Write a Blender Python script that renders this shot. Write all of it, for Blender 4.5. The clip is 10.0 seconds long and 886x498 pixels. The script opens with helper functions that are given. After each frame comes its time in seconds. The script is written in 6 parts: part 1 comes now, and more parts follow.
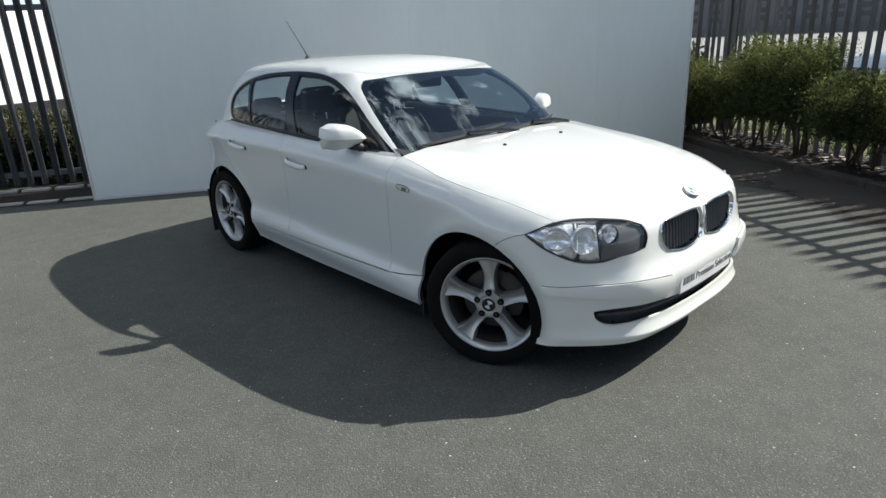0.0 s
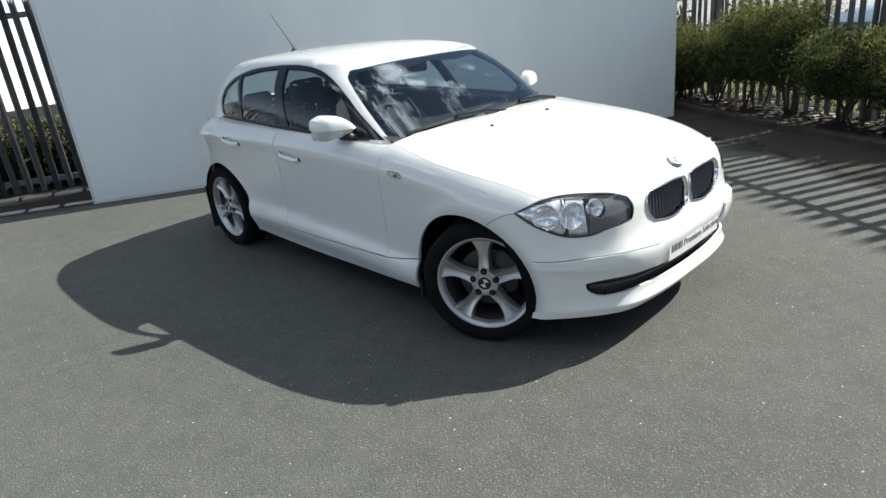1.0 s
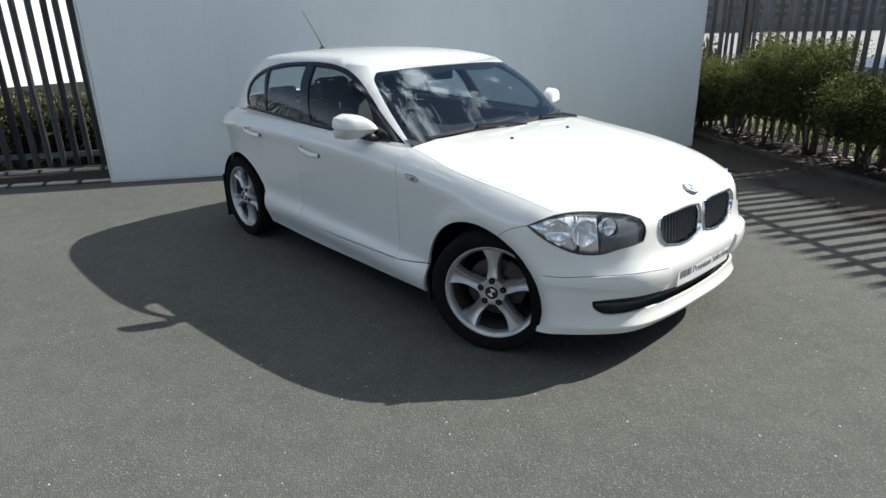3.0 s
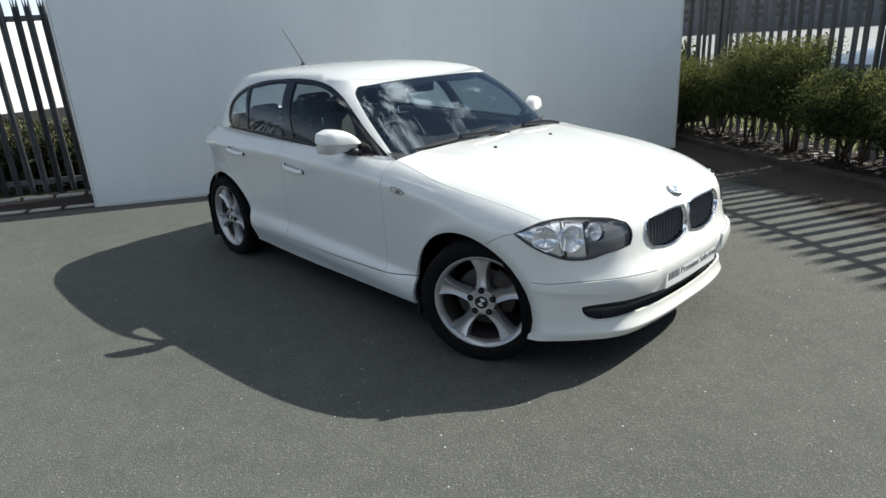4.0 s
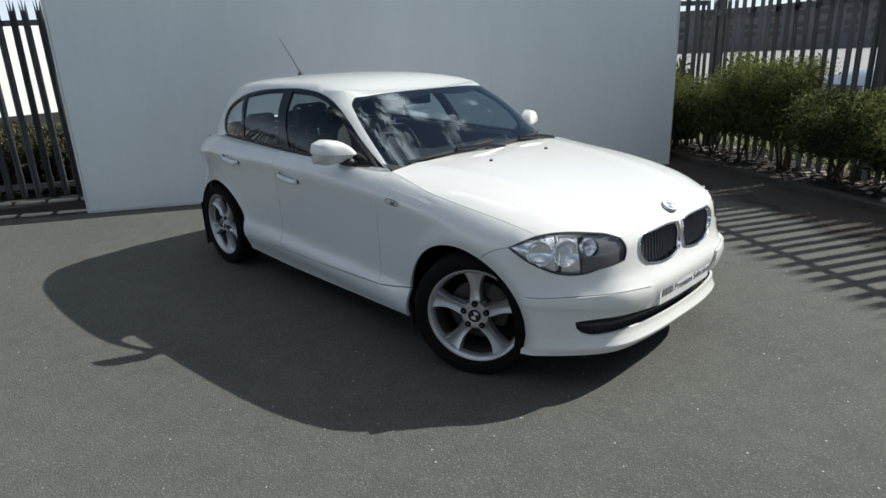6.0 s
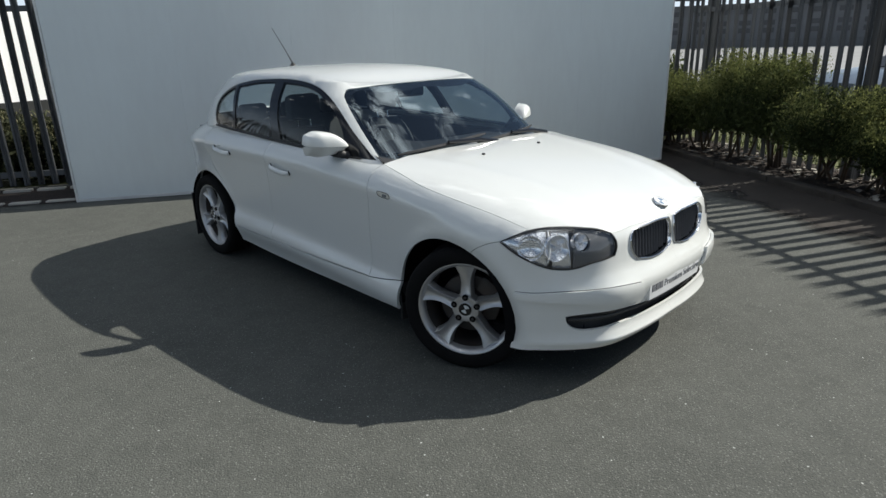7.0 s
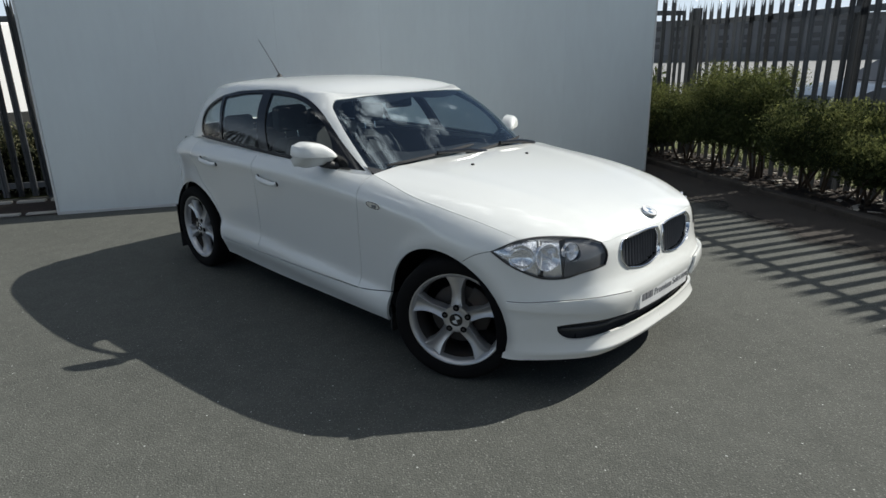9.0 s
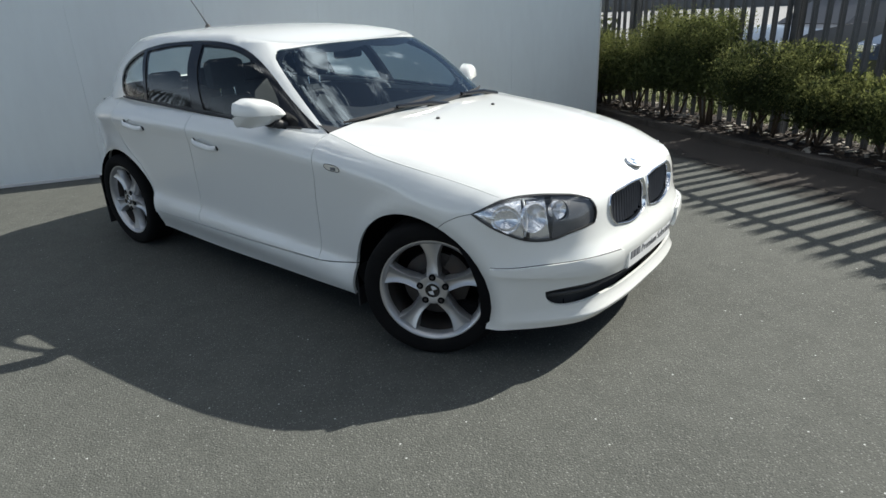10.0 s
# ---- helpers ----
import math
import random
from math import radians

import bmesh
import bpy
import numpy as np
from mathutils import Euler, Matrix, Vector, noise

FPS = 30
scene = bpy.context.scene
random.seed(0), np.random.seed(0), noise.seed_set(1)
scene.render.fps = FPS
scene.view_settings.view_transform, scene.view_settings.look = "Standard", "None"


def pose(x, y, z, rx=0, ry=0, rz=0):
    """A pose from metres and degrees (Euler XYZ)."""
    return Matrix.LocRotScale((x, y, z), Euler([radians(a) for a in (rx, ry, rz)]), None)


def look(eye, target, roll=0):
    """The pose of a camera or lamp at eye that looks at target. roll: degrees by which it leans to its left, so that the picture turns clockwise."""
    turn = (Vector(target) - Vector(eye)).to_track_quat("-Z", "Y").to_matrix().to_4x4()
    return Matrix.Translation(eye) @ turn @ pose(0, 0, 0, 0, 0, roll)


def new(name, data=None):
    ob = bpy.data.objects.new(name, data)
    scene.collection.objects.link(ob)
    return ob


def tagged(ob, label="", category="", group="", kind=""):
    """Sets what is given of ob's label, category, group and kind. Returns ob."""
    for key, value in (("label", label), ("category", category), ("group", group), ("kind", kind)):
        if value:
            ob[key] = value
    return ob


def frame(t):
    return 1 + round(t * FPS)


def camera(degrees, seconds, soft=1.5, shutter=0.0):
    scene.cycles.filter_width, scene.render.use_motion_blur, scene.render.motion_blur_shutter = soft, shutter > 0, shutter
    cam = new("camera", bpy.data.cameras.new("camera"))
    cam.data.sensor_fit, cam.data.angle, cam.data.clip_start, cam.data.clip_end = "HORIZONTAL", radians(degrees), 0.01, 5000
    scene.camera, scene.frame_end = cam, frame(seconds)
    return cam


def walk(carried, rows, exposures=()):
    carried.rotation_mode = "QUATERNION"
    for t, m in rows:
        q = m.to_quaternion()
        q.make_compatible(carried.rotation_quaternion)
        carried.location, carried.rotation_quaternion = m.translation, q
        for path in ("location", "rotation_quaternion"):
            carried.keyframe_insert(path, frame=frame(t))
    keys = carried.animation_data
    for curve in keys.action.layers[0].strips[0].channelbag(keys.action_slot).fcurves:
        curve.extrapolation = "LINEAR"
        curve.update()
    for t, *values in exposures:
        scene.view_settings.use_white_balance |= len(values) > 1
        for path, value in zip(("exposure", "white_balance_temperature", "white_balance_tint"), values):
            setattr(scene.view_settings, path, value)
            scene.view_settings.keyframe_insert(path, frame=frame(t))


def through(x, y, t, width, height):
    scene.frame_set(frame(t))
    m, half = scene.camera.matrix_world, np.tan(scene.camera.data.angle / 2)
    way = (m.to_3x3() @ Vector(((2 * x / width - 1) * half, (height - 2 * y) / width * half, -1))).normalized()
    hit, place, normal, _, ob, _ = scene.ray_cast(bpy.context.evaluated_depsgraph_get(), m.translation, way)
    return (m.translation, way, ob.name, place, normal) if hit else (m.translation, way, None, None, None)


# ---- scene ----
cam = camera(71.4, 10.0)
PATH = [
    (0, (1.861, -2.761, 1.523), (0.469, -1.482, 0.871), -2.7),
    (0.5, (1.868, -2.756, 1.521), (0.465, -1.507, 0.836), -1.9),
    (1, (1.943, -2.782, 1.558), (0.558, -1.527, 0.847), -6.4),
    (1.5, (1.942, -2.81, 1.56), (0.534, -1.598, 0.819), -2.3),
    (2, (1.956, -2.819, 1.558), (0.535, -1.589, 0.874), -2.2),
    (2.5, (1.952, -2.826, 1.552), (0.541, -1.587, 0.862), -0.8),
    (4, (1.954, -2.804, 1.548), (0.561, -1.523, 0.9), -3.6),
    (4.5, (1.953, -2.803, 1.549), (0.561, -1.519, 0.906), -2.8),
    (5, (1.952, -2.804, 1.545), (0.564, -1.505, 0.925), -2.4),
    (5.5, (1.944, -2.801, 1.548), (0.552, -1.5, 0.942), -2.7),
    (7, (1.945, -2.793, 1.551), (0.582, -1.475, 0.915), -1.6),
    (7.5, (1.946, -2.786, 1.562), (0.591, -1.456, 0.933), -1.9),
    (8, (1.953, -2.795, 1.557), (0.573, -1.467, 0.98), -2.1),
    (8.5, (1.95, -2.806, 1.552), (0.57, -1.479, 0.972), -2.0),
    (9, (1.919, -2.809, 1.54), (0.584, -1.446, 0.94), -1.4),
    (9.5, (1.835, -2.815, 1.525), (0.525, -1.436, 0.909), -2.9),
    (10, (1.623, -2.702, 1.482), (0.459, -1.25, 0.749), -2.4),
]
# the film's own exposure as it settles
STOPS = [(0, 0.55), (0.5, 0.65), (1, 0.81), (1.5, 0.79), (2, 0.85), (2.5, 0.68), (4, 0.58), (4.5, 0.5), (5, 0.45), (5.5, 0.37), (7, 0.22), (7.5, 0.24), (8, 0.14), (8.5, 0.02), (9, 0.1), (9.5, 0.17), (10, 0.54)]
walk(cam, [(t, look(eye, target, roll)) for t, eye, target, roll in PATH], exposures=[(t, stops, 6480, 6.0) for t, stops in STOPS])

# ---- yard frame: X along the white wall, Y away behind it, Z up ----
YARD = pose(-5.257, -1.145, 0, 0, 0, 58.32)

# ---- light: late-morning sun along the wall, blue sky with broken cloud ----
SUN_ELEVATION = 39.8
world = bpy.data.worlds.new("sky")
scene.world = world
world.use_nodes = True
wn, wl = world.node_tree.nodes, world.node_tree.links
wn.clear()
sky = wn.new("ShaderNodeTexSky")
sky.sky_type = "NISHITA"
sky.sun_disc = False
sky.sun_elevation = radians(SUN_ELEVATION)
sun_way = YARD.to_3x3() @ Vector((math.cos(radians(SUN_ELEVATION)) * math.cos(radians(5)), math.cos(radians(SUN_ELEVATION)) * math.sin(radians(5)), math.sin(radians(SUN_ELEVATION))))
sky.sun_rotation = math.atan2(sun_way.x, sun_way.y)
sky.altitude = 50
sky.air_density, sky.dust_density, sky.ozone_density = 1.0, 0.3, 2.2
tc = wn.new("ShaderNodeTexCoord")
# clouds lie on a flat layer overhead
sep = wn.new("ShaderNodeSeparateXYZ")
wl.new(tc.outputs["Generated"], sep.inputs[0])
up = wn.new("ShaderNodeMath")
up.operation = "MAXIMUM"
up.inputs[1].default_value = 0.08
wl.new(sep.outputs["Z"], up.inputs[0])
div = wn.new("ShaderNodeVectorMath")
div.operation = "DIVIDE"
wl.new(tc.outputs["Generated"], div.inputs[0])
wl.new(up.outputs[0], div.inputs[1])
cn = wn.new("ShaderNodeTexNoise")
cn.inputs["Scale"].default_value = 4.8
cn.inputs["Detail"].default_value = 8
cn.inputs["Roughness"].default_value = 0.64
drift = wn.new("ShaderNodeVectorMath")
drift.inputs[1].default_value = (3.7, 11.2, 0.0)
wl.new(div.outputs[0], drift.inputs[0])
wl.new(drift.outputs[0], cn.inputs["Vector"])
cr = wn.new("ShaderNodeValToRGB")
cr.color_ramp.elements[0].position, cr.color_ramp.elements[1].position = 0.50, 0.66
cr.color_ramp.elements[0].color, cr.color_ramp.elements[1].color = (0, 0, 0, 1), (1, 1, 1, 1)
# a bank of broken cloud overhead, clearing lower down
away = wn.new("ShaderNodeVectorMath")
away.operation = "LENGTH"
wl.new(div.outputs[0], away.inputs[0])
clear = wn.new("ShaderNodeMapRange")
clear.inputs[1].default_value, clear.inputs[2].default_value = 1.36, 1.75
clear.inputs[3].default_value, clear.inputs[4].default_value = 0.0, 0.12
wl.new(away.outputs["Value"], clear.inputs[0])
thin = wn.new("ShaderNodeMath")
thin.operation = "SUBTRACT"
wl.new(cn.outputs["Fac"], thin.inputs[0])
wl.new(clear.outputs[0], thin.inputs[1])
wl.new(thin.outputs[0], cr.inputs[0])
cloud = wn.new("ShaderNodeMixRGB")
cloud.inputs[2].default_value = (40.0, 40.6, 41.5, 1)
# haze whitens the sky towards the horizon
low_sky = wn.new("ShaderNodeMapRange")
low_sky.interpolation_type = "SMOOTHSTEP"
low_sky.inputs[1].default_value, low_sky.inputs[2].default_value = 0.34, 0.0
low_sky.inputs[3].default_value, low_sky.inputs[4].default_value = 0.0, 0.8
wl.new(sep.outputs["Z"], low_sky.inputs[0])
haze = wn.new("ShaderNodeMixRGB")
haze.inputs[2].default_value = (12.5, 14.2, 17.0, 1)
wl.new(low_sky.outputs[0], haze.inputs[0])
wl.new(cr.outputs[0], cloud.inputs[0])
pale_sky = wn.new("ShaderNodeHueSaturation")
pale_sky.inputs["Saturation"].default_value = 0.86
wl.new(sky.outputs[0], pale_sky.inputs["Color"])
wl.new(pale_sky.outputs[0], haze.inputs[1])
wl.new(haze.outputs[0], cloud.inputs[1])
bg = wn.new("ShaderNodeBackground")
bg.inputs["Strength"].default_value = 0.059
wl.new(cloud.outputs[0], bg.inputs["Color"])
wout = wn.new("ShaderNodeOutputWorld")
wl.new(bg.outputs[0], wout.inputs[0])

sun_data = bpy.data.lights.new("sun", "SUN")
sun_data.energy, sun_data.angle, sun_data.color = 5.0, radians(0.5), (1.0, 0.95, 0.88)
sun = new("sun", sun_data)
sun.matrix_world = look(sun_way * 60, (0, 0, 0))

# ---- materials ----
def material(name, color, rough=0.5, metal=0.0, vary=0.0, scale=6.0, fine=0.0, fine_scale=120.0, bump=0.0, bump_scale=200.0,
             tint=None, coat=0.0, random_vary=0.0, spec=0.5, stretch=(1, 1, 1)):
    """A surface with variation at two scales (vary: broad, fine: grain), bump and a coat."""
    m = bpy.data.materials.new(name)
    m.use_nodes = True
    n, l = m.node_tree.nodes, m.node_tree.links
    b = n["Principled BSDF"]
    b.inputs["Base Color"].default_value = (*color, 1)
    b.inputs["Roughness"].default_value = rough
    b.inputs["Metallic"].default_value = metal
    b.inputs["Specular IOR Level"].default_value = spec
    b.inputs["Coat Weight"].default_value = coat
    b.inputs["Coat Roughness"].default_value = 0.03
    tcn = n.new("ShaderNodeTexCoord")
    mp = n.new("ShaderNodeMapping")
    mp.inputs["Scale"].default_value = stretch
    l.new(tcn.outputs["Object"], mp.inputs[0])
    col = None
    if vary or fine or random_vary:
        tint = tint or tuple(c * 0.5 for c in color)
        mix = n.new("ShaderNodeMixRGB")
        mix.inputs[1].default_value, mix.inputs[2].default_value = (*color, 1), (*tint, 1)
        big, small = n.new("ShaderNodeTexNoise"), n.new("ShaderNodeTexNoise")
        big.inputs["Scale"].default_value, big.inputs["Detail"].default_value = scale, 5
        small.inputs["Scale"].default_value, small.inputs["Detail"].default_value = fine_scale, 3
        l.new(mp.outputs[0], big.inputs["Vector"])
        l.new(mp.outputs[0], small.inputs["Vector"])
        r1 = n.new("ShaderNodeMapRange")
        r1.inputs[1].default_value, r1.inputs[2].default_value, r1.inputs[4].default_value = 0.35, 0.7, vary
        l.new(big.outputs["Fac"], r1.inputs[0])
        r2 = n.new("ShaderNodeMapRange")
        r2.inputs[1].default_value, r2.inputs[2].default_value, r2.inputs[4].default_value = 0.35, 0.7, fine
        l.new(small.outputs["Fac"], r2.inputs[0])
        add = n.new("ShaderNodeMath")
        l.new(r1.outputs[0], add.inputs[0])
        l.new(r2.outputs[0], add.inputs[1])
        last = add
        if random_vary:
            oi = n.new("ShaderNodeObjectInfo")
            geo = n.new("ShaderNodeNewGeometry")
            pair = n.new("ShaderNodeMath")
            l.new(oi.outputs["Random"], pair.inputs[0])
            l.new(geo.outputs["Random Per Island"], pair.inputs[1])
            ma = n.new("ShaderNodeMath")
            ma.operation = "MULTIPLY_ADD"
            ma.inputs[1].default_value = random_vary
            l.new(pair.outputs[0], ma.inputs[0])
            l.new(add.outputs[0], ma.inputs[2])
            last = ma
        last.use_clamp = True
        l.new(last.outputs[0], mix.inputs[0])
        l.new(mix.outputs[0], b.inputs["Base Color"])
    if bump:
        bn = n.new("ShaderNodeTexNoise")
        bn.inputs["Scale"].default_value, bn.inputs["Detail"].default_value = bump_scale, 4
        l.new(mp.outputs[0], bn.inputs["Vector"])
        bp = n.new("ShaderNodeBump")
        bp.inputs["Strength"].default_value, bp.inputs["Distance"].default_value = bump, 0.004
        l.new(bn.outputs["Fac"], bp.inputs["Height"])
        l.new(bp.outputs[0], b.inputs["Normal"])
    return m


def asphalt_material():
    """Worn tarmac: dark binder, pale exposed chippings, broad stains."""
    m = material("asphalt", (0.100, 0.103, 0.093), 0.85, vary=0.5, scale=0.7, fine=0.45, fine_scale=7.0, tint=(0.070, 0.073, 0.066), spec=0.3)
    n, l = m.node_tree.nodes, m.node_tree.links
    b = n["Principled BSDF"]
    base = b.inputs["Base Color"].links[0].from_socket
    tcn = n.new("ShaderNodeTexCoord")
    for size, cut, tone, strength in ((110.0, 0.55, (0.215, 0.215, 0.20, 1), 0.5), (150.0, 0.6, (0.034, 0.035, 0.036, 1), 0.5), (70.0, 0.2, (0.035, 0.036, 0.035, 1), 0.75), (62.0, 0.2, (0.29, 0.29, 0.28, 1), 0.6), (26.0, 0.12, (0.55, 0.56, 0.55, 1), 0.85)):
        v = n.new("ShaderNodeTexVoronoi")
        v.inputs["Scale"].default_value = size
        l.new(tcn.outputs["Object"], v.inputs["Vector"])
        sepc = n.new("ShaderNodeSeparateColor")
        l.new(v.outputs["Color"], sepc.inputs[0])
        near = n.new("ShaderNodeMapRange")
        near.inputs[1].default_value, near.inputs[2].default_value = (cut * 0.75, cut * 0.55) if size > 100 else (0.24, 0.14) if size > 30 else (0.13, 0.07)
        near.inputs[3].default_value, near.inputs[4].default_value = 0.0, strength
        l.new(v.outputs["Distance"], near.inputs[0])
        pick = n.new("ShaderNodeMath")
        pick.operation = "GREATER_THAN"
        pick.inputs[1].default_value = 0.62 if size > 100 else 0.80 if size > 30 else 0.93
        l.new(sepc.outputs[0], pick.inputs[0])
        mul = n.new("ShaderNodeMath")
        mul.operation = "MULTIPLY"
        l.new(near.outputs[0], mul.inputs[0])
        l.new(pick.outputs[0], mul.inputs[1])
        mx = n.new("ShaderNodeMixRGB")
        mx.inputs[2].default_value = tone
        l.new(mul.outputs[0], mx.inputs[0])
        l.new(base, mx.inputs[1])
        base = mx.outputs[0]
    l.new(base, b.inputs["Base Color"])
    vb = n.new("ShaderNodeTexVoronoi")
    vb.inputs["Scale"].default_value = 140
    l.new(tcn.outputs["Object"], vb.inputs["Vector"])
    bp = n.new("ShaderNodeBump")
    bp.inputs["Strength"].default_value, bp.inputs["Distance"].default_value = 0.55, 0.005
    bp.invert = True
    l.new(vb.outputs["Distance"], bp.inputs["Height"])
    l.new(bp.outputs[0], b.inputs["Normal"])
    return m


def glass_material(name, color=(1, 1, 1), rough=0.0, clear=0.85, ior=1.6, gloss=(1, 1, 1)):
    """A tinted pane: light passes straight through it, its faces mirror the sky."""
    m = bpy.data.materials.new(name)
    m.use_nodes = True
    n, l = m.node_tree.nodes, m.node_tree.links
    n.remove(n["Principled BSDF"])
    tr, gl, mx, lw = n.new("ShaderNodeBsdfTransparent"), n.new("ShaderNodeBsdfGlossy"), n.new("ShaderNodeMixShader"), n.new("ShaderNodeLayerWeight")
    tr.inputs[0].default_value = (*(c * clear for c in color), 1)
    gl.inputs["Roughness"].default_value = rough
    gl.inputs["Color"].default_value = (*gloss, 1)
    # gloss rises towards grazing angles, alike on both faces of the pane
    lw.inputs["Blend"].default_value = 0.5
    head_on = ((ior - 1) / (ior + 1)) ** 2
    power, rise = n.new("ShaderNodeMath"), n.new("ShaderNodeMath")
    power.operation, rise.operation = "POWER", "MULTIPLY_ADD"
    power.inputs[1].default_value = 5.0
    rise.inputs[1].default_value, rise.inputs[2].default_value = 1 - head_on, head_on
    l.new(lw.outputs["Facing"], power.inputs[0])
    l.new(power.outputs[0], rise.inputs[0])
    l.new(rise.outputs[0], mx.inputs[0])
    l.new(tr.outputs[0], mx.inputs[1])
    l.new(gl.outputs[0], mx.inputs[2])
    l.new(mx.outputs[0], n["Material Output"].inputs["Surface"])
    return m


M_ASPHALT = asphalt_material()
M_WALL = material("white_cladding", (0.785, 0.835, 0.835), 0.5, vary=0.4, scale=1.1, fine=0.12, fine_scale=14, tint=(0.64, 0.665, 0.67), bump=0.05, bump_scale=30, stretch=(1, 1, 0.25))
M_TRIM = material("wall_trim", (0.72, 0.72, 0.71), 0.45, vary=0.3, scale=3, tint=(0.5, 0.5, 0.49))
M_STEEL = material("grey_palisade_steel", (0.13, 0.136, 0.145), 0.55, metal=0.15, vary=0.5, scale=4, fine=0.3, fine_scale=60, tint=(0.08, 0.084, 0.09), random_vary=0.25)
M_KERB = material("concrete_kerb", (0.075, 0.064, 0.055), 0.9, vary=0.6, scale=5, fine=0.4, fine_scale=90, tint=(0.03, 0.025, 0.021), bump=0.4, bump_scale=80)
M_SOIL = material("bark_soil", (0.04, 0.026, 0.02), 0.95, vary=0.7, scale=7, fine=0.7, fine_scale=50, tint=(0.015, 0.012, 0.01), bump=1.0, bump_scale=35)
# soil colour that also carries the shrubs' shade near the kerb
M_SPILL_SHADE = material("soil_and_shrub_shade", (0.046, 0.038, 0.032), 0.95, vary=0.7, scale=3, fine=0.5, fine_scale=70, tint=(0.035, 0.028, 0.024), bump=0.6, bump_scale=90)


def fade_out(m, far, near, patch):
    """Lets a layer of dirt and painted shade thin out along its local X from near to far, in patches."""
    n, l = m.node_tree.nodes, m.node_tree.links
    tcn, sepn, nz = n.new("ShaderNodeTexCoord"), n.new("ShaderNodeSeparateXYZ"), n.new("ShaderNodeTexNoise")
    nz.inputs["Scale"].default_value, nz.inputs["Detail"].default_value = patch, 6
    l.new(tcn.outputs["Object"], sepn.inputs[0])
    l.new(tcn.outputs["Object"], nz.inputs["Vector"])
    along, both, lift, mx, tr = n.new("ShaderNodeMapRange"), n.new("ShaderNodeMath"), n.new("ShaderNodeMapRange"), n.new("ShaderNodeMixShader"), n.new("ShaderNodeBsdfTransparent")
    along.inputs[1].default_value, along.inputs[2].default_value = far, near
    l.new(sepn.outputs["X"], along.inputs[0])
    l.new(along.outputs[0], both.inputs[0])
    l.new(nz.outputs["Fac"], both.inputs[1])
    lift.inputs[1].default_value, lift.inputs[2].default_value = 0.62, 1.05
    l.new(both.outputs[0], lift.inputs[0])
    l.new(lift.outputs[0], mx.inputs[0])
    l.new(tr.outputs[0], mx.inputs[1])
    l.new(n["Principled BSDF"].outputs[0], mx.inputs[2])
    l.new(mx.outputs[0], n["Material Output"].inputs["Surface"])


fade_out(M_SPILL_SHADE, 6.25, 7.05, 2.6)
M_CHIP = material("bark_chip", (0.16, 0.11, 0.075), 0.9, vary=0.5, scale=40, random_vary=0.7, tint=(0.05, 0.035, 0.025))
M_LITTER = material("pale_litter", (0.5, 0.47, 0.42), 0.85, vary=0.4, scale=30, random_vary=0.5, tint=(0.3, 0.27, 0.22))
M_GRASS = material("rough_grass", (0.13, 0.125, 0.05), 0.9, vary=0.7, scale=3, fine=0.5, fine_scale=60, tint=(0.09, 0.11, 0.03), bump=0.6, bump_scale=60)
M_BLADE = material("grass_blade", (0.15, 0.14, 0.055), 0.8, vary=0.4, scale=5, random_vary=0.8, tint=(0.1, 0.13, 0.03))


def leaf_material(name, color, tint, through):
    """Leaves: matt, uneven from leaf to leaf, letting light through."""
    m = material(name, color, 0.75, vary=0.5, scale=4, random_vary=0.75, tint=tint, spec=0.25)
    n, l = m.node_tree.nodes, m.node_tree.links
    b = n["Principled BSDF"]
    tr, mx = n.new("ShaderNodeBsdfTranslucent"), n.new("ShaderNodeMixShader")
    l.new(b.inputs["Base Color"].links[0].from_socket, tr.inputs[0])
    mx.inputs[0].default_value = through
    l.new(b.outputs[0], mx.inputs[1])
    l.new(tr.outputs[0], mx.inputs[2])
    l.new(mx.outputs[0], n["Material Output"].inputs["Surface"])
    return m


M_LEAF = leaf_material("shrub_leaf", (0.12, 0.145, 0.05), (0.04, 0.054, 0.02), 0.42)
# paler yellow-green copy for the shrub tops, sunlight put into its colour
M_LEAF_LIGHT = leaf_material("young_leaf", (0.34, 0.35, 0.13), (0.18, 0.20, 0.07), 0.58)
M_HEDGE = leaf_material("hedge_leaf", (0.12, 0.125, 0.065), (0.035, 0.042, 0.022), 0.3)
M_HEDGE_PALE = leaf_material("dry_hedge_leaf", (0.50, 0.46, 0.30), (0.22, 0.21, 0.12), 0.4)
M_STEM = material("shrub_stem", (0.09, 0.065, 0.045), 0.9, vary=0.6, scale=20, tint=(0.04, 0.03, 0.02))

# ---- mesh helpers ----
def box(bm, x0, x1, y0, y1, z0, z1, bevel=0.0):
    """A box between the limits, its edges bevelled."""
    vs = [bm.verts.new((x, y, z)) for z in (z0, z1) for x, y in ((x0, y0), (x1, y0), (x1, y1), (x0, y1))]
    fs = [bm.faces.new([vs[i] for i in f]) for f in ((3, 2, 1, 0), (4, 5, 6, 7), (0, 1, 5, 4), (1, 2, 6, 5), (2, 3, 7, 6), (3, 0, 4, 7))]
    if bevel:
        es = list({e for f in fs for e in f.edges})
        bmesh.ops.bevel(bm, geom=es, offset=bevel, segments=2, affect="EDGES", profile=0.5)
    return vs


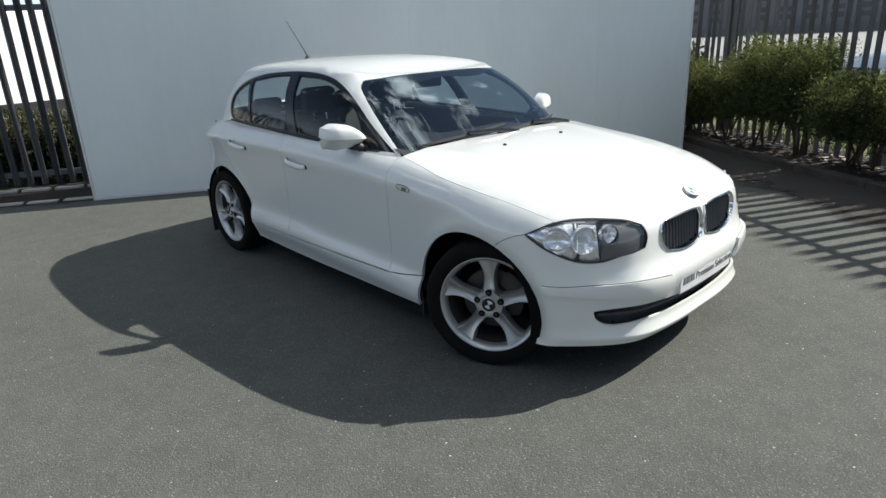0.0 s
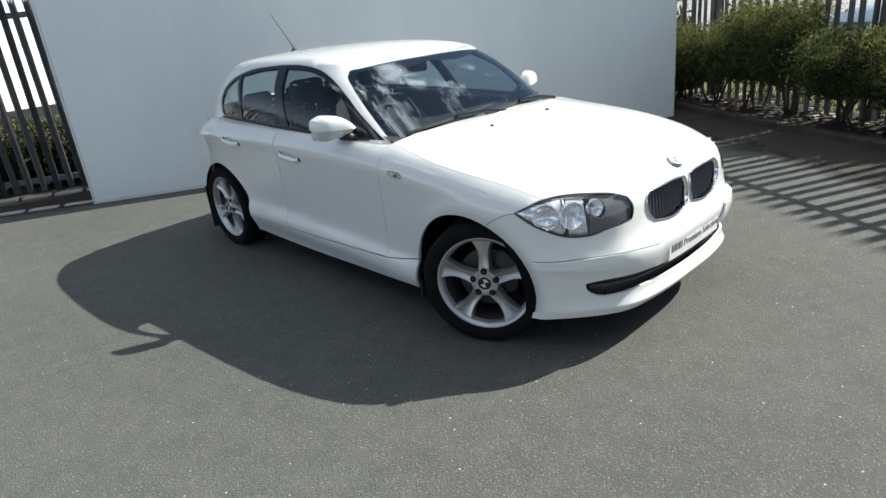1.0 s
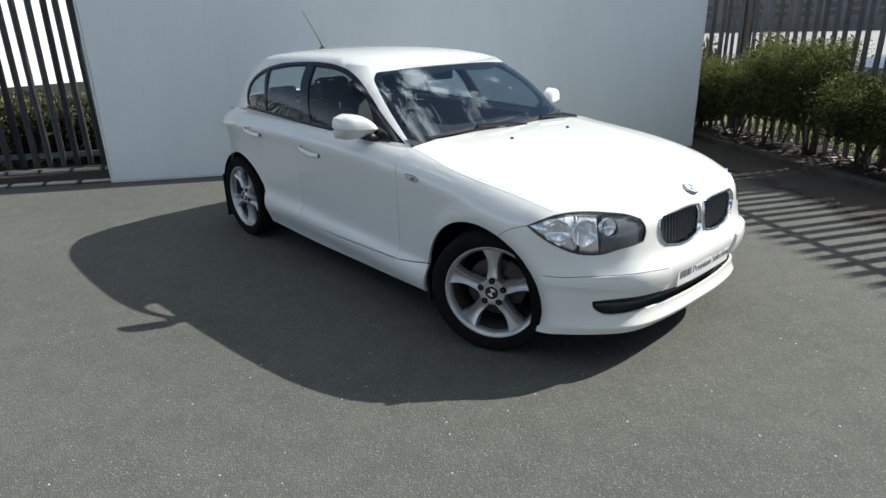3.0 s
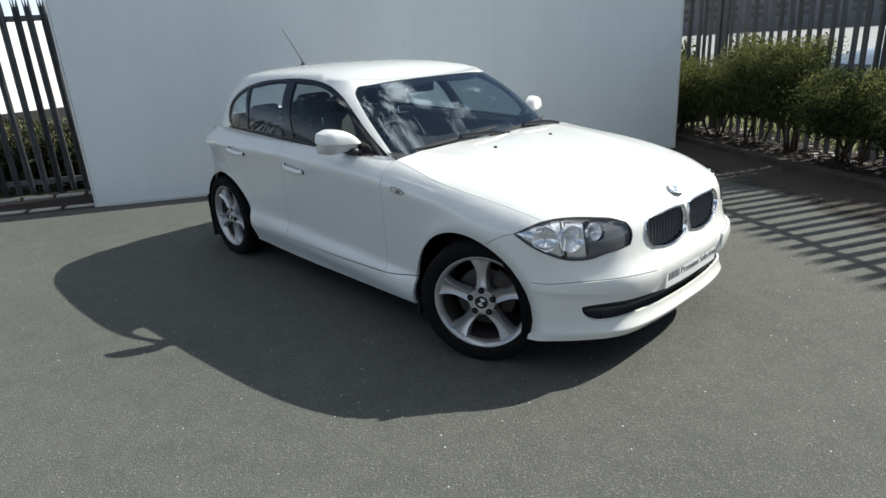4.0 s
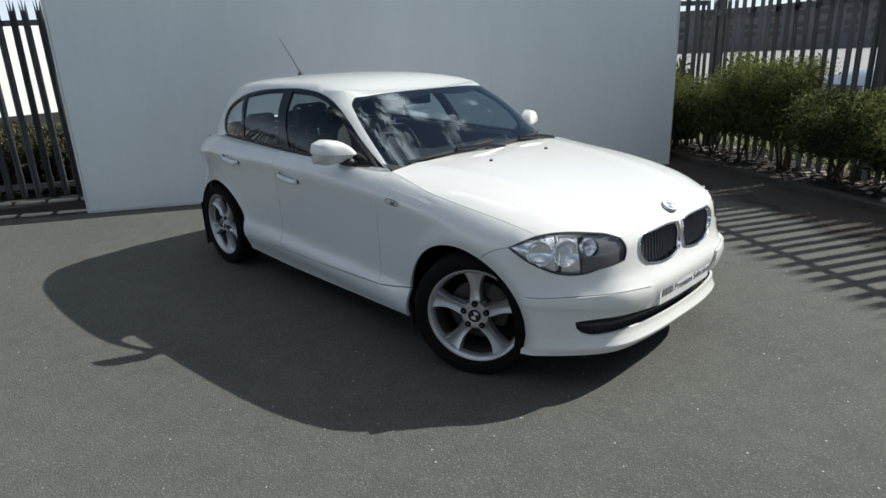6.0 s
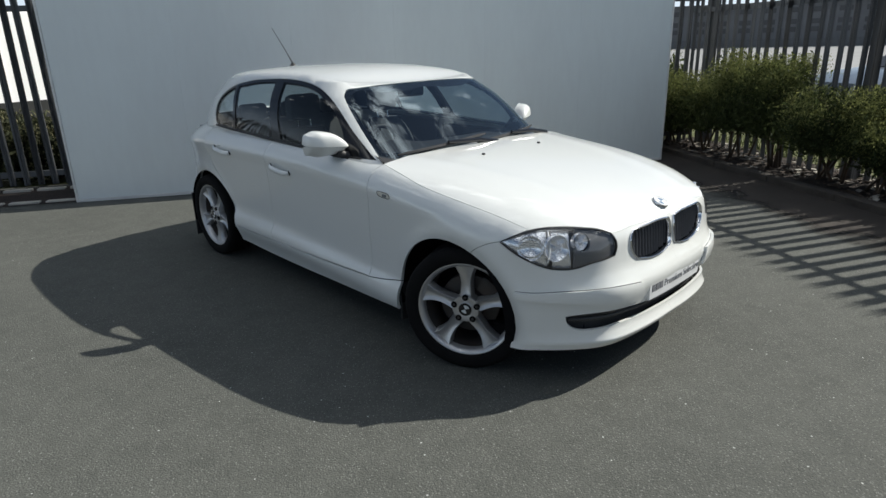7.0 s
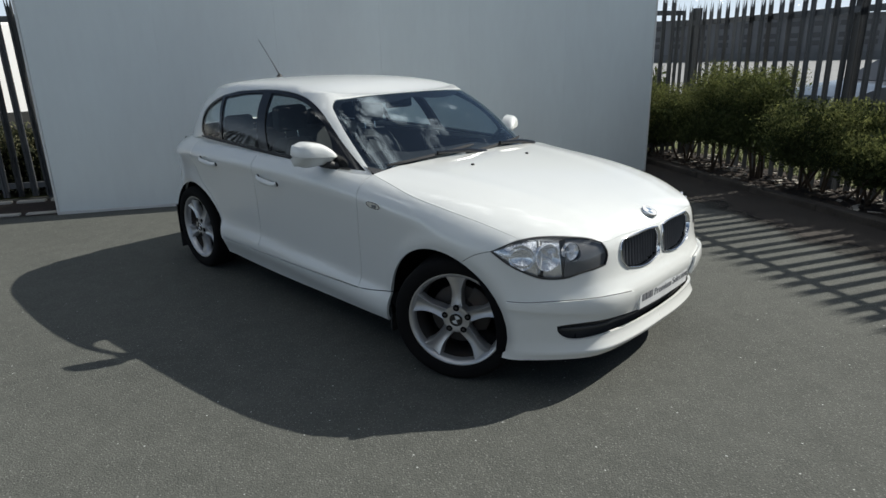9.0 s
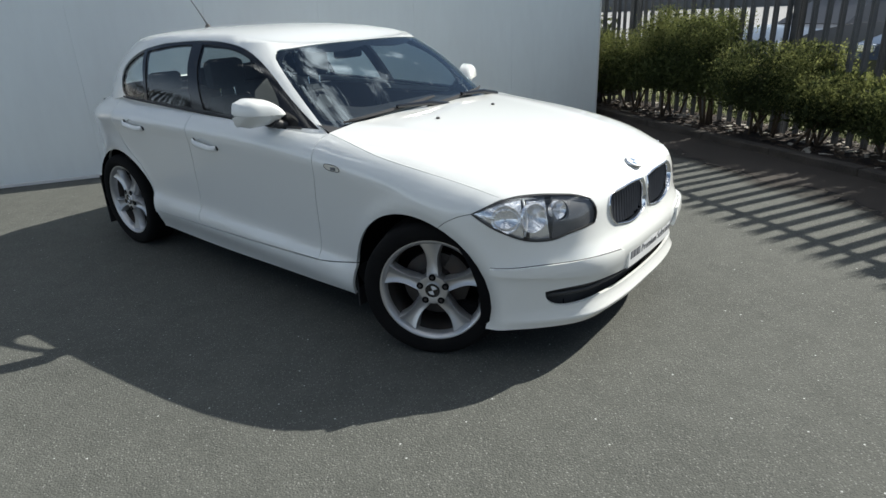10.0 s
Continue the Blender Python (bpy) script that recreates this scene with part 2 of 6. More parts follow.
def tube(bm, points, radii, sides=8, cap=True):
    """A round bar along the points."""
    rings, side = [], None
    for i, p in enumerate(points):
        p = Vector(p)
        d = (Vector(points[min(i + 1, len(points) - 1)]) - Vector(points[max(i - 1, 0)])).normalized()
        a = d.orthogonal().normalized() if side is None else (side - d * side.dot(d)).normalized()
        side, b = a, d.cross(a)
        r = radii[i] if isinstance(radii, (list, tuple)) else radii
        rings.append([bm.verts.new(p + (a * math.cos(t) + b * math.sin(t)) * r) for t in (2 * math.pi * k / sides for k in range(sides))])
    for q, s in zip(rings, rings[1:]):
        for k in range(sides):
            bm.faces.new((q[k], q[(k + 1) % sides], s[(k + 1) % sides], s[k]))
    if cap:
        bm.faces.new(rings[0][::-1])
        bm.faces.new(rings[-1])


def mesh_of(name, bm, mat, smooth=False):
    me = bpy.data.meshes.new(name)
    bmesh.ops.recalc_face_normals(bm, faces=bm.faces) if len(bm.faces) < 60000 else None
    bm.to_mesh(me)
    bm.free()
    for m in (mat if isinstance(mat, (list, tuple)) else (mat,)):
        me.materials.append(m)
    if smooth:
        me.shade_smooth()
        if smooth != True:
            me.set_sharp_from_angle(angle=radians(smooth))
    return me


def thing(name, label, category, m=None, group="", kind=""):
    """An Empty at the base of a thing."""
    ob = tagged(new(name), label, category, group, kind)
    ob.empty_display_size = 0.1
    ob.matrix_world = m or Matrix()
    return ob


def part(name, bm, mat, parent, label="", smooth=False, m=None):
    ob = new(name, mesh_of(name, bm, mat, smooth))
    ob.parent = parent
    if m is not None:
        ob.matrix_local = m
    return tagged(ob, label)


def repeat(ob, parent, m):
    """Another object on the same mesh."""
    o = new(ob.name.split(".")[0], ob.data)
    o.parent = parent
    o.matrix_local = m
    return o


def single(name, bm, mat, label, category, m=None, kind="", group="", smooth=False):
    """A thing of one mesh."""
    ob = tagged(new(name, mesh_of(name, bm, mat, smooth)), label, category, group, kind)
    ob.matrix_world = m or Matrix()
    return ob


# ---- ground ----
def build_ground():
    bm = bmesh.new()
    bm.faces.new([bm.verts.new(p) for p in ((-400, -400, -0.02), (400, -400, -0.02), (400, 400, -0.02), (-400, 400, -0.02))])
    single("ground", bm, M_GRASS, "rough grassland beyond the yard", "ground", YARD, "structure")
    bm = bmesh.new()
    nx, ny = 60, 60
    grid = [[bm.verts.new((-18 + 25.26 * i / nx, -24 + 25.4 * j / ny, 0)) for j in range(ny + 1)] for i in range(nx + 1)]
    for i in range(nx + 1):
        for j in range(ny + 1):
            v = grid[i][j]
            v.co.z = 0.003 * noise.noise(v.co * 0.9)
    for i in range(nx):
        for j in range(ny):
            bm.faces.new((grid[i][j], grid[i + 1][j], grid[i + 1][j + 1], grid[i][j + 1]))
    single("pavement", bm, M_ASPHALT, "worn grey tarmac yard with pale chippings", "tarmac", YARD, "structure", smooth=True)


build_ground()

# ---- the white wall ----
WALL_LONG, WALL_HIGH, WALL_THICK = 7.0, 2.45, 0.74


def build_wall():
    wall = thing("wall_north", "tall smooth off-white panelled wall with fine vertical joints", "wall", YARD @ pose(-0.07, 0.26, 0), kind="structure")
    edges = [0.0, 1.22, 2.42, 3.55, 4.60, 5.80, WALL_LONG]
    for a, b in zip(edges, edges[1:]):
        bm = bmesh.new()
        box(bm, a + 0.0005, b - 0.0005, random.uniform(0, 0.0015), WALL_THICK, 0.035, WALL_HIGH, 0.0008)
        part("panel", bm, M_WALL, wall)
    bm = bmesh.new()
    box(bm, 0.0, WALL_LONG, -0.012, WALL_THICK, 0.004, 0.033, 0.002)
    part("bottom_rail", bm, M_TRIM, wall, "pale metal bottom rail")
    bm = bmesh.new()
    box(bm, -0.022, -0.001, -0.010, WALL_THICK + 0.01, 0.004, WALL_HIGH, 0.002)
    part("corner_trim", bm, M_TRIM, wall, "pale metal corner trim")
    bm = bmesh.new()
    box(bm, WALL_LONG + 0.001, WALL_LONG + 0.018, -0.008, WALL_THICK + 0.01, 0.004, WALL_HIGH, 0.002)
    part("corner_trim", bm, M_TRIM, wall, "pale metal corner trim")


build_wall()


def build_light_block():
    """An unseen plain clad wall away from the car, added to cut low skylight."""
    bm = bmesh.new()
    box(bm, -30, 26, -20.4, -20.0, -0.02, 2.4, 0.02)
    single("wall_light_block", bm, M_FAR, "plain grey unseen wall added to cut low sky light", "wall", YARD, "structure")


M_FAR = material("grey_cladding", (0.20, 0.205, 0.20), 0.7, vary=0.4, scale=0.8, fine=0.2, fine_scale=12, tint=(0.13, 0.135, 0.13))
build_light_block()


# ---- palisade fences ----
PITCH = 0.153


def pale_mesh(tip_high, rail_high):
    """A pressed W-section pale with a three-pointed, outward-bent head."""
    bm = bmesh.new()
    prof = ((-0.038, 0.0), (-0.027, 0.013), (-0.011, 0.017), (0.0, 0.008), (0.011, 0.017), (0.027, 0.013), (0.038, 0.0))
    rows = []
    for z, w in ((0.05, 1.0), (1.2, 1.0), (rail_high + 0.12, 1.0)):
        rows.append([bm.verts.new((x * w, -0.02 - y, z)) for x, y in prof])
    for q, s in zip(rows, rows[1:]):
        for k in range(6):
            bm.faces.new((q[k], q[k + 1], s[k + 1], s[k]))
    top = rows[-1]
    for ids, tip in (((0, 1, 2), (-0.036, -0.03, tip_high - 0.06)), ((2, 3, 4), (0, -0.035, tip_high)), ((4, 5, 6), (0.036, -0.03, tip_high - 0.06))):
        t = bm.verts.new(tip)
        for a, b in zip(ids, ids[1:]):
            bm.faces.new((top[a], top[b], t))
    bmesh.ops.solidify(bm, geom=bm.faces[:], thickness=0.003)
    return mesh_of("pale", bm, M_STEEL)



def fence(run, m, label, posts, tip_high, rail_high, foot_rail):
    """A run of palisade along local X, its pales on the side of -Y."""
    pale = pale_mesh(tip_high, rail_high)
    f = thing("palisade_fence", label, "fence", m, kind="structure")
    for z in (foot_rail, rail_high):
        bm = bmesh.new()
        box(bm, 0, run, -0.016, -0.010, z - 0.032, z + 0.032)
        box(bm, 0, run, -0.010, 0.04, z + 0.026, z + 0.032)
        part("rail", bm, M_STEEL, f)
    for x in posts:
        bm = bmesh.new()
        for y0, y1 in ((0.031, 0.039), (0.123, 0.131)):
            box(bm, x - 0.038, x + 0.038, y0, y1, 0, 2.08)
        box(bm, x - 0.004, x + 0.004, 0.039, 0.123, 0, 2.08)
        part("post", bm, M_STEEL, f)
    k = 0
    while 0.1 + k * PITCH < run - 0.05:
        o = new("pale", pale)
        o.parent = f
        o.matrix_local = pose(0.1 + k * PITCH, 0, 0, random.uniform(-0.4, 0.4), random.uniform(-0.5, 0.5), random.uniform(-2, 2))
        k += 1
    return f


BACK_Y, RIGHT_X = 1.24, 8.0
fence(RIGHT_X + 16.0, YARD @ pose(-16.0, BACK_Y, 0), "dark grey steel palisade fence behind the wall", (2.35, 5.1, 7.85, 10.6, 13.35, 15.55, 18.6, 21.3), 2.33, 2.03, 0.18)
fence(9.0, YARD @ pose(RIGHT_X, BACK_Y + 0.2, 0, 0, 0, -90), "dark grey steel palisade fence behind the shrub bed", (0.4, 3.05, 5.8, 8.5), 2.19, 1.88, 0.36)

# ---- the car's body surfaces; x ahead of the front axle, y to its left, z up ----
def spline(xs, ys):
    """A natural cubic through the knots, straight beyond its ends."""
    xs, ys = (np.array(v, float) for v in zip(*sorted(zip(xs, ys))))
    n, h = len(xs), np.diff(xs)
    a, r = np.eye(n), np.zeros(n)
    for i in range(1, n - 1):
        a[i, i - 1:i + 2] = h[i - 1], 2 * (h[i - 1] + h[i]), h[i]
        r[i] = 6 * ((ys[i + 1] - ys[i]) / h[i] - (ys[i] - ys[i - 1]) / h[i - 1])
    m = np.linalg.solve(a, r)
    lo = (ys[1] - ys[0]) / h[0] - h[0] * (2 * m[0] + m[1]) / 6
    hi = (ys[-1] - ys[-2]) / h[-1] + h[-1] * (m[-2] + 2 * m[-1]) / 6

    def at(x):
        if x <= xs[0]:
            return float(ys[0] + (x - xs[0]) * lo)
        if x >= xs[-1]:
            return float(ys[-1] + (x - xs[-1]) * hi)
        i = int(np.searchsorted(xs, x)) - 1
        p, q, d = xs[i + 1] - x, x - xs[i], h[i]
        return float(m[i] * p ** 3 / (6 * d) + m[i + 1] * q ** 3 / (6 * d) + (ys[i] / d - m[i] * d / 6) * p + (ys[i + 1] / d - m[i + 1] * d / 6) * q)
    return at


def spread(points):
    """Distance along a run of plan points."""
    out = [0.0]
    for (x0, y0), (x1, y1) in zip(points, points[1:]):
        out.append(out[-1] + math.hypot(x1 - x0, y1 - y0))
    return out


def step(x, a, b):
    t = min(max((x - a) / (b - a), 0.0), 1.0)
    return t * t * (3 - 2 * t)


# plan of the lower body at half its height, nose to tail (y as a half-width)
LOW_PLAN = [(0.70, 0.0), (0.698, 0.2), (0.682, 0.37), (0.642, 0.525), (0.535, 0.668), (0.405, 0.775), (0.22, 0.838), (0.0, 0.862), (-0.35, 0.866), (-0.8, 0.866),
            (-1.4, 0.866), (-2.0, 0.862), (-2.66, 0.850), (-2.95, 0.805), (-3.14, 0.725), (-3.28, 0.605), (-3.40, 0.43), (-3.485, 0.24), (-3.495, 0.0)]
LOW_A = spread(LOW_PLAN)
low_x, low_y = spline(LOW_A, [p[0] for p in LOW_PLAN]), spline(LOW_A, [p[1] for p in LOW_PLAN])
nose_off = spline((0.15, 0.19, 0.215, 0.238, 0.265, 0.30, 0.36, 0.43, 0.485, 0.515, 0.555, 0.60, 0.66, 0.71, 0.76), (-0.075, -0.040, -0.018, 0.0, -0.013, -0.020, -0.013, 0.003, 0.010, -0.002, -0.023, -0.035, -0.041, -0.049, -0.075))
tail_off = spline((0.17, 0.3, 0.5, 0.6, 0.75, 0.95, 1.1), (-0.06, -0.02, 0.0, -0.03, -0.12, -0.25, -0.38))
shoulder = spline((-3.4, -2.4, -1.5, -0.6, 0.0, 0.3, 0.7), (0.85, 0.895, 0.885, 0.83, 0.755, 0.70, 0.63))
side_off = spline((-0.72, -0.66, -0.60, -0.555, -0.50, -0.45, -0.38, -0.25, -0.12, -0.045, 0.0, 0.03, 0.06, 0.085, 0.10, 0.12, 0.15, 0.18), (-0.075, -0.055, -0.028, -0.020, -0.029, -0.036, -0.034, -0.024, -0.012, -0.003, 0.0, -0.009, -0.032, -0.062, -0.085, -0.125, -0.20, -0.29))


def low(a, z):
    """The lower body: a runs round it from the nose, z is the height."""
    x, y = low_x(a), low_y(a)
    e = 0.004
    tx, ty = low_x(a + e) - low_x(a - e), low_y(a + e) - low_y(a - e)
    d = math.hypot(tx, ty)
    nx, ny = ty / d, -tx / d
    f = nx * nx
    end = nose_off(z) if x > -1.5 else tail_off(z)
    dz = z - shoulder(x)
    off = f * end + (1 - f) * side_off(dz)
    # the shoulder's crease, fading towards the front doors
    off += 0.008 * max(0.0, 1 - abs(dz) / 0.075) * step(x, -1.0, -1.9) * (1 - f)
    # the flare below the fold that rises along the doors
    off += 0.013 * step(0.380 + 0.045 * (-x - 0.66) - z, 0.0, 0.065) * step(x, 0.3, -0.3) * step(x, -2.9, -2.3)
    for cx in (0.0, -2.66):
        r = math.hypot(x - cx, z - 0.315)
        off += 0.014 * math.exp(-((r - 0.385) / 0.05) ** 2) * (1 - f)
    return Vector((x + nx * off, y + ny * off, z))


# the cabin above the belt: plan at the belt, drawn in as it rises
TOP_PLAN = [(-0.59, 0.0), (-0.597, 0.25), (-0.62, 0.46), (-0.66, 0.62), (-0.72, 0.705), (-0.84, 0.757), (-1.10, 0.785), (-1.6, 0.80), (-2.1, 0.797), (-2.5, 0.782), (-2.82, 0.715), (-3.04, 0.59), (-3.18, 0.36), (-3.24, 0.0)]
TOP_A = spread(TOP_PLAN)
top_x, top_y = spline(TOP_A, [p[0] for p in TOP_PLAN]), spline(TOP_A, [p[1] for p in TOP_PLAN])
screen_back = spline((0.90, 0.95, 1.10, 1.22, 1.32, 1.38, 1.42), (0.065, 0.0, -0.19, -0.35, -0.51, -0.64, -0.80))
hatch_in = spline((0.90, 0.95, 1.10, 1.25, 1.35, 1.42), (-0.01, 0.0, 0.07, 0.16, 0.27, 0.45))
flank_in = spline((0.90, 0.95, 1.05, 1.15, 1.25, 1.33, 1.38, 1.42), (-0.009, 0.0, 0.021, 0.054, 0.112, 0.183, 0.24, 0.33))
roof_mid = spline((-0.9, -1.20, -1.35, -1.6, -2.0, -2.4, -2.8, -3.05, -3.2), (1.17, 1.318, 1.365, 1.405, 1.421, 1.412, 1.385, 1.355, 1.31))


roof_edge = spline((-3.3, -2.9, -2.4, -1.7, -1.2, -0.85, -0.59), (1.33, 1.352, 1.372, 1.380, 1.374, 1.352, 1.325))


def high(a, z):
    """The cabin: a runs round it from the middle of the windscreen, z is the height; above the roof's edge it closes inwards."""
    xp, yp = top_x(a), top_y(a)
    ze = roof_edge(xp)
    zz = min(z, ze)
    x = xp + screen_back(zz) * min(max((xp + 2.3) / 1.71, 0), 1) ** 1.0 + hatch_in(zz) * step(xp, -1.9, -3.2)
    y = yp * (1 - flank_in(zz) / 0.80)
    if z > ze:
        s = min((z - ze) / 0.5, 1.0)
        tx = min(max(x, -2.75), -1.5)
        x, y = x + (tx - x) * s, y * (1 - s)
        zz = ze + (roof_mid(x) - ze) * (0.6 * (1 - (1 - s) ** 2.2) + 0.4 * (1 - math.exp(-s / 0.09)))
    return Vector((x, y, zz))

# ---- car: panels cut from the body surfaces ----
from mathutils import geometry


def smooth_run(pts, step=0.022):
    """A smooth curve through the points, in even short steps."""
    pts = [np.array(p, float) for p in pts]
    if len(pts) == 2:
        n = max(1, int(np.linalg.norm(pts[1] - pts[0]) / step))
        return [tuple(pts[0] + (pts[1] - pts[0]) * k / n) for k in range(n + 1)]
    ts = [0.0]
    for p, q in zip(pts, pts[1:]):
        ts.append(ts[-1] + max(1e-6, float(np.linalg.norm(q - p))))
    fx, fz = spline(ts, [p[0] for p in pts]), spline(ts, [p[1] for p in pts])
    n = max(2, int(ts[-1] / step))
    return [(fx(ts[-1] * k / n), fz(ts[-1] * k / n)) for k in range(n + 1)]


def loop(*runs):
    """A closed outline from runs that meet end to end, each smooth."""
    out = []
    for r in runs:
        for p in smooth_run(r):
            if not out or math.hypot(p[0] - out[-1][0], p[1] - out[-1][1]) > 1e-4:
                out.append(p)
    while math.hypot(out[0][0] - out[-1][0], out[0][1] - out[-1][1]) < 1e-4:
        out.pop()
    return out


def inside(p, poly):
    x, y, c = p[0], p[1], False
    for (x0, y0), (x1, y1) in zip(poly, poly[1:] + poly[:1]):
        if (y0 > y) != (y1 > y) and x < (x1 - x0) * (y - y0) / (y1 - y0) + x0:
            c = not c
    return c


def shrink(poly, d, keep=None):
    """The outline drawn in by d (out if negative); points on the line u = keep stay on it."""
    area = sum(a[0] * b[1] - b[0] * a[1] for a, b in zip(poly, poly[1:] + poly[:1]))
    s, n, out = (1 if area > 0 else -1), len(poly), []
    for i, p in enumerate(poly):
        a, b = np.array(poly[i - 1]), np.array(poly[(i + 1) % n])
        t1, t2 = np.array(p) - a, b - np.array(p)
        t = t1 / (np.linalg.norm(t1) + 1e-9) + t2 / (np.linalg.norm(t2) + 1e-9)
        t /= np.linalg.norm(t) + 1e-9
        q = (p[0] - s * t[1] * d, p[1] + s * t[0] * d)
        out.append((keep, q[1]) if keep is not None and abs(p[0] - keep) < 1e-4 else q)
    return out


def triangulate(outer, holes, step):
    loops = [outer] + holes
    vs, es = [], []
    for lp in loops:
        k = len(vs)
        vs += [Vector(p) for p in lp]
        es += [(k + i, k + (i + 1) % len(lp)) for i in range(len(lp))]
    rim = np.array([tuple(v) for v in vs])
    lo, hi = rim.min(0), rim.max(0)
    for i in range(1, int((hi[0] - lo[0]) / step) + 1):
        for j in range(1, int((hi[1] - lo[1]) / step) + 1):
            p = (lo[0] + (i + 0.5 * (j % 2)) * step, lo[1] + j * step * 0.9)
            if ((rim - p) ** 2).sum(1).min() > (0.45 * step) ** 2 and inside(p, outer) and not any(inside(p, h) for h in holes):
                vs.append(Vector(p))
    got, _, faces, _, _, _ = geometry.delaunay_2d_cdt(vs, es, [], 0, 1e-6)
    keep = []
    for f in faces:
        c = sum((got[i] for i in f), Vector((0, 0))) / len(f)
        if inside(c, outer) and not any(inside(c, h) for h in holes):
            keep.append(tuple(f))
    return [tuple(v) for v in got], keep


def normal_of(surf, u, v, mid):
    e = 0.003
    n = (surf(u + e, v) - surf(u - e, v)).cross(surf(u, v + e) - surf(u, v - e))
    p = surf(u, v)
    n.normalize()
    return p, (n if n.dot(p - mid(p)) > 0 else -n)


def low_mid(p):
    return Vector((min(max(p.x, -2.6), -0.2), 0, 0.55))


def high_mid(p):
    return Vector((min(max(p.x, -2.5), -1.5), 0, 0.95))


def panel(name, surf, mid, outer, parent, mat, holes=(), step=0.034, inset=0.0018, thick=0.014, push=0.0, merge=False, label="", sides=(-1, 1), back=False):
    """Panels for the right and left sides (or one across the middle, with merge), with folded edges."""
    keep = 0.0 if merge else None
    outer = shrink(outer, inset, keep)
    holes = [shrink(h, -inset, keep) for h in holes]
    pts, tris = triangulate(outer, holes, step)
    base = [normal_of(surf, u, v, mid) for u, v in pts]
    used = {}
    for f in tris:
        for a, b in zip(f, f[1:] + f[:1]):
            used[(a, b)] = True
    rim = [(a, b) for a, b in used if (b, a) not in used]
    made, verts, faces, norms = [], [], [], []
    for side in sides:
        if not merge:
            verts, faces, norms = [], [], []
        k = len(verts)
        flip = Vector((1, side, 1))
        P = [(p + n * push) * flip for p, n in base]
        N = [n * flip for p, n in base]
        verts += P
        norms += N
        for f in tris:
            g = (P[f[1]] - P[f[0]]).cross(P[f[2]] - P[f[0]]).dot(N[f[0]])
            faces.append([k + i for i in (f if g > 0 else f[::-1])])
        for a, b in rim:
            if merge and abs(pts[a][0]) < 1e-4 and abs(pts[b][0]) < 1e-4:
                continue
            q = len(verts)
            quad = [P[a], P[b], P[b] - N[b] * thick, P[a] - N[a] * thick]
            n = (quad[1] - quad[0]).cross(quad[3] - quad[0]).normalized()
            third = next(i for f in tris if a in f and b in f for i in f if i not in (a, b))
            if n.dot(P[third] - P[a]) > 0:
                quad.reverse()
                n = -n
            verts += quad
            norms += [n] * 4
            faces.append([q, q + 1, q + 2, q + 3])
        if not merge:
            made.append((verts, faces, norms))
    if merge:
        made = [(verts, faces, norms)]
    obs = []
    for vs, fs, ns in made:
        me = bpy.data.meshes.new(name)
        me.from_pydata([tuple(v) for v in vs], [], fs)
        me.materials.append(mat)
        me.shade_smooth()
        me.normals_split_custom_set_from_vertices([tuple(n) for n in ns])
        ob = new(name, me)
        ob.parent = parent
        obs.append(tagged(ob, label))
    return obs


def find(surf, axis, value, z, lo, hi):
    """The station at which the surface at height z reaches the value along the axis."""
    rising = surf(hi, z)[axis] > surf(lo, z)[axis]
    for _ in range(40):
        m = (lo + hi) / 2
        if (surf(m, z)[axis] < value) == rising:
            lo = m
        else:
            hi = m
    return (lo + hi) / 2


def lx(x, z):
    return (find(low, 0, x, z, 0.75, LOW_A[-1] - 0.5), z)


def hx(x, z):
    return (find(high, 0, x, z, 0.60, TOP_A[-1] - 0.4), z)


def lxs(*pts):
    return [lx(*p) for p in pts]


def hxs(*pts):
    return [hx(*p) for p in pts]


M_PAINT = material("white_car_paint", (0.785, 0.795, 0.775), 0.32, vary=0.06, scale=2.0, tint=(0.72, 0.72, 0.70), coat=1.0)
M_BLACK = material("black_plastic", (0.022, 0.022, 0.024), 0.55, vary=0.4, scale=12, tint=(0.012, 0.012, 0.013), bump=0.05, bump_scale=300)
M_INTAKE = material("grey_plastic", (0.05, 0.051, 0.054), 0.5, vary=0.4, scale=12, tint=(0.03, 0.03, 0.032))
M_GLOSS = material("gloss_black", (0.012, 0.012, 0.014), 0.12)
M_RUBBER = material("tyre_rubber", (0.007, 0.007, 0.0075), 0.9, spec=0.15, vary=0.5, scale=14, tint=(0.013, 0.0125, 0.012), bump=0.15, bump_scale=150)
M_ALLOY = material("silver_alloy", (0.58, 0.58, 0.585), 0.36, metal=0.75, vary=0.2, scale=14, tint=(0.38, 0.38, 0.385), coat=0.3)
M_CHROME = material("chrome", (0.83, 0.84, 0.86), 0.07, metal=1.0, vary=0.1, scale=20)
# iron of the brakes; kept dark to give the rim barrel its shade too
M_IRON_SHADE = material("brake_iron_and_rim_shade", (0.06, 0.057, 0.055), 0.6, metal=0.4, vary=0.5, scale=18, tint=(0.09, 0.06, 0.045))
M_DARK = material("liner_and_hole_black", (0.006, 0.006, 0.007), 0.95, spec=0.1, vary=0.4, scale=10)
M_GLASS = glass_material("tinted_window_glass", (0.90, 0.97, 0.97), clear=0.88, ior=1.7)
# gloss tinted blue to stand for the blue sky mirrored in the screen
M_SCREEN = glass_material("windscreen_glass", (0.72, 0.84, 0.90), clear=0.78, ior=2.0, gloss=(0.80, 0.92, 1.0))
M_DOORGLASS = glass_material("front_door_glass", (0.86, 0.95, 0.97), clear=0.58, ior=1.5)
M_LENS = glass_material("clear_lamp_lens", (0.95, 0.96, 0.97), clear=0.97)
M_MIRROR = material("mirror_glass", (0.8, 0.82, 0.84), 0.02, metal=1.0)
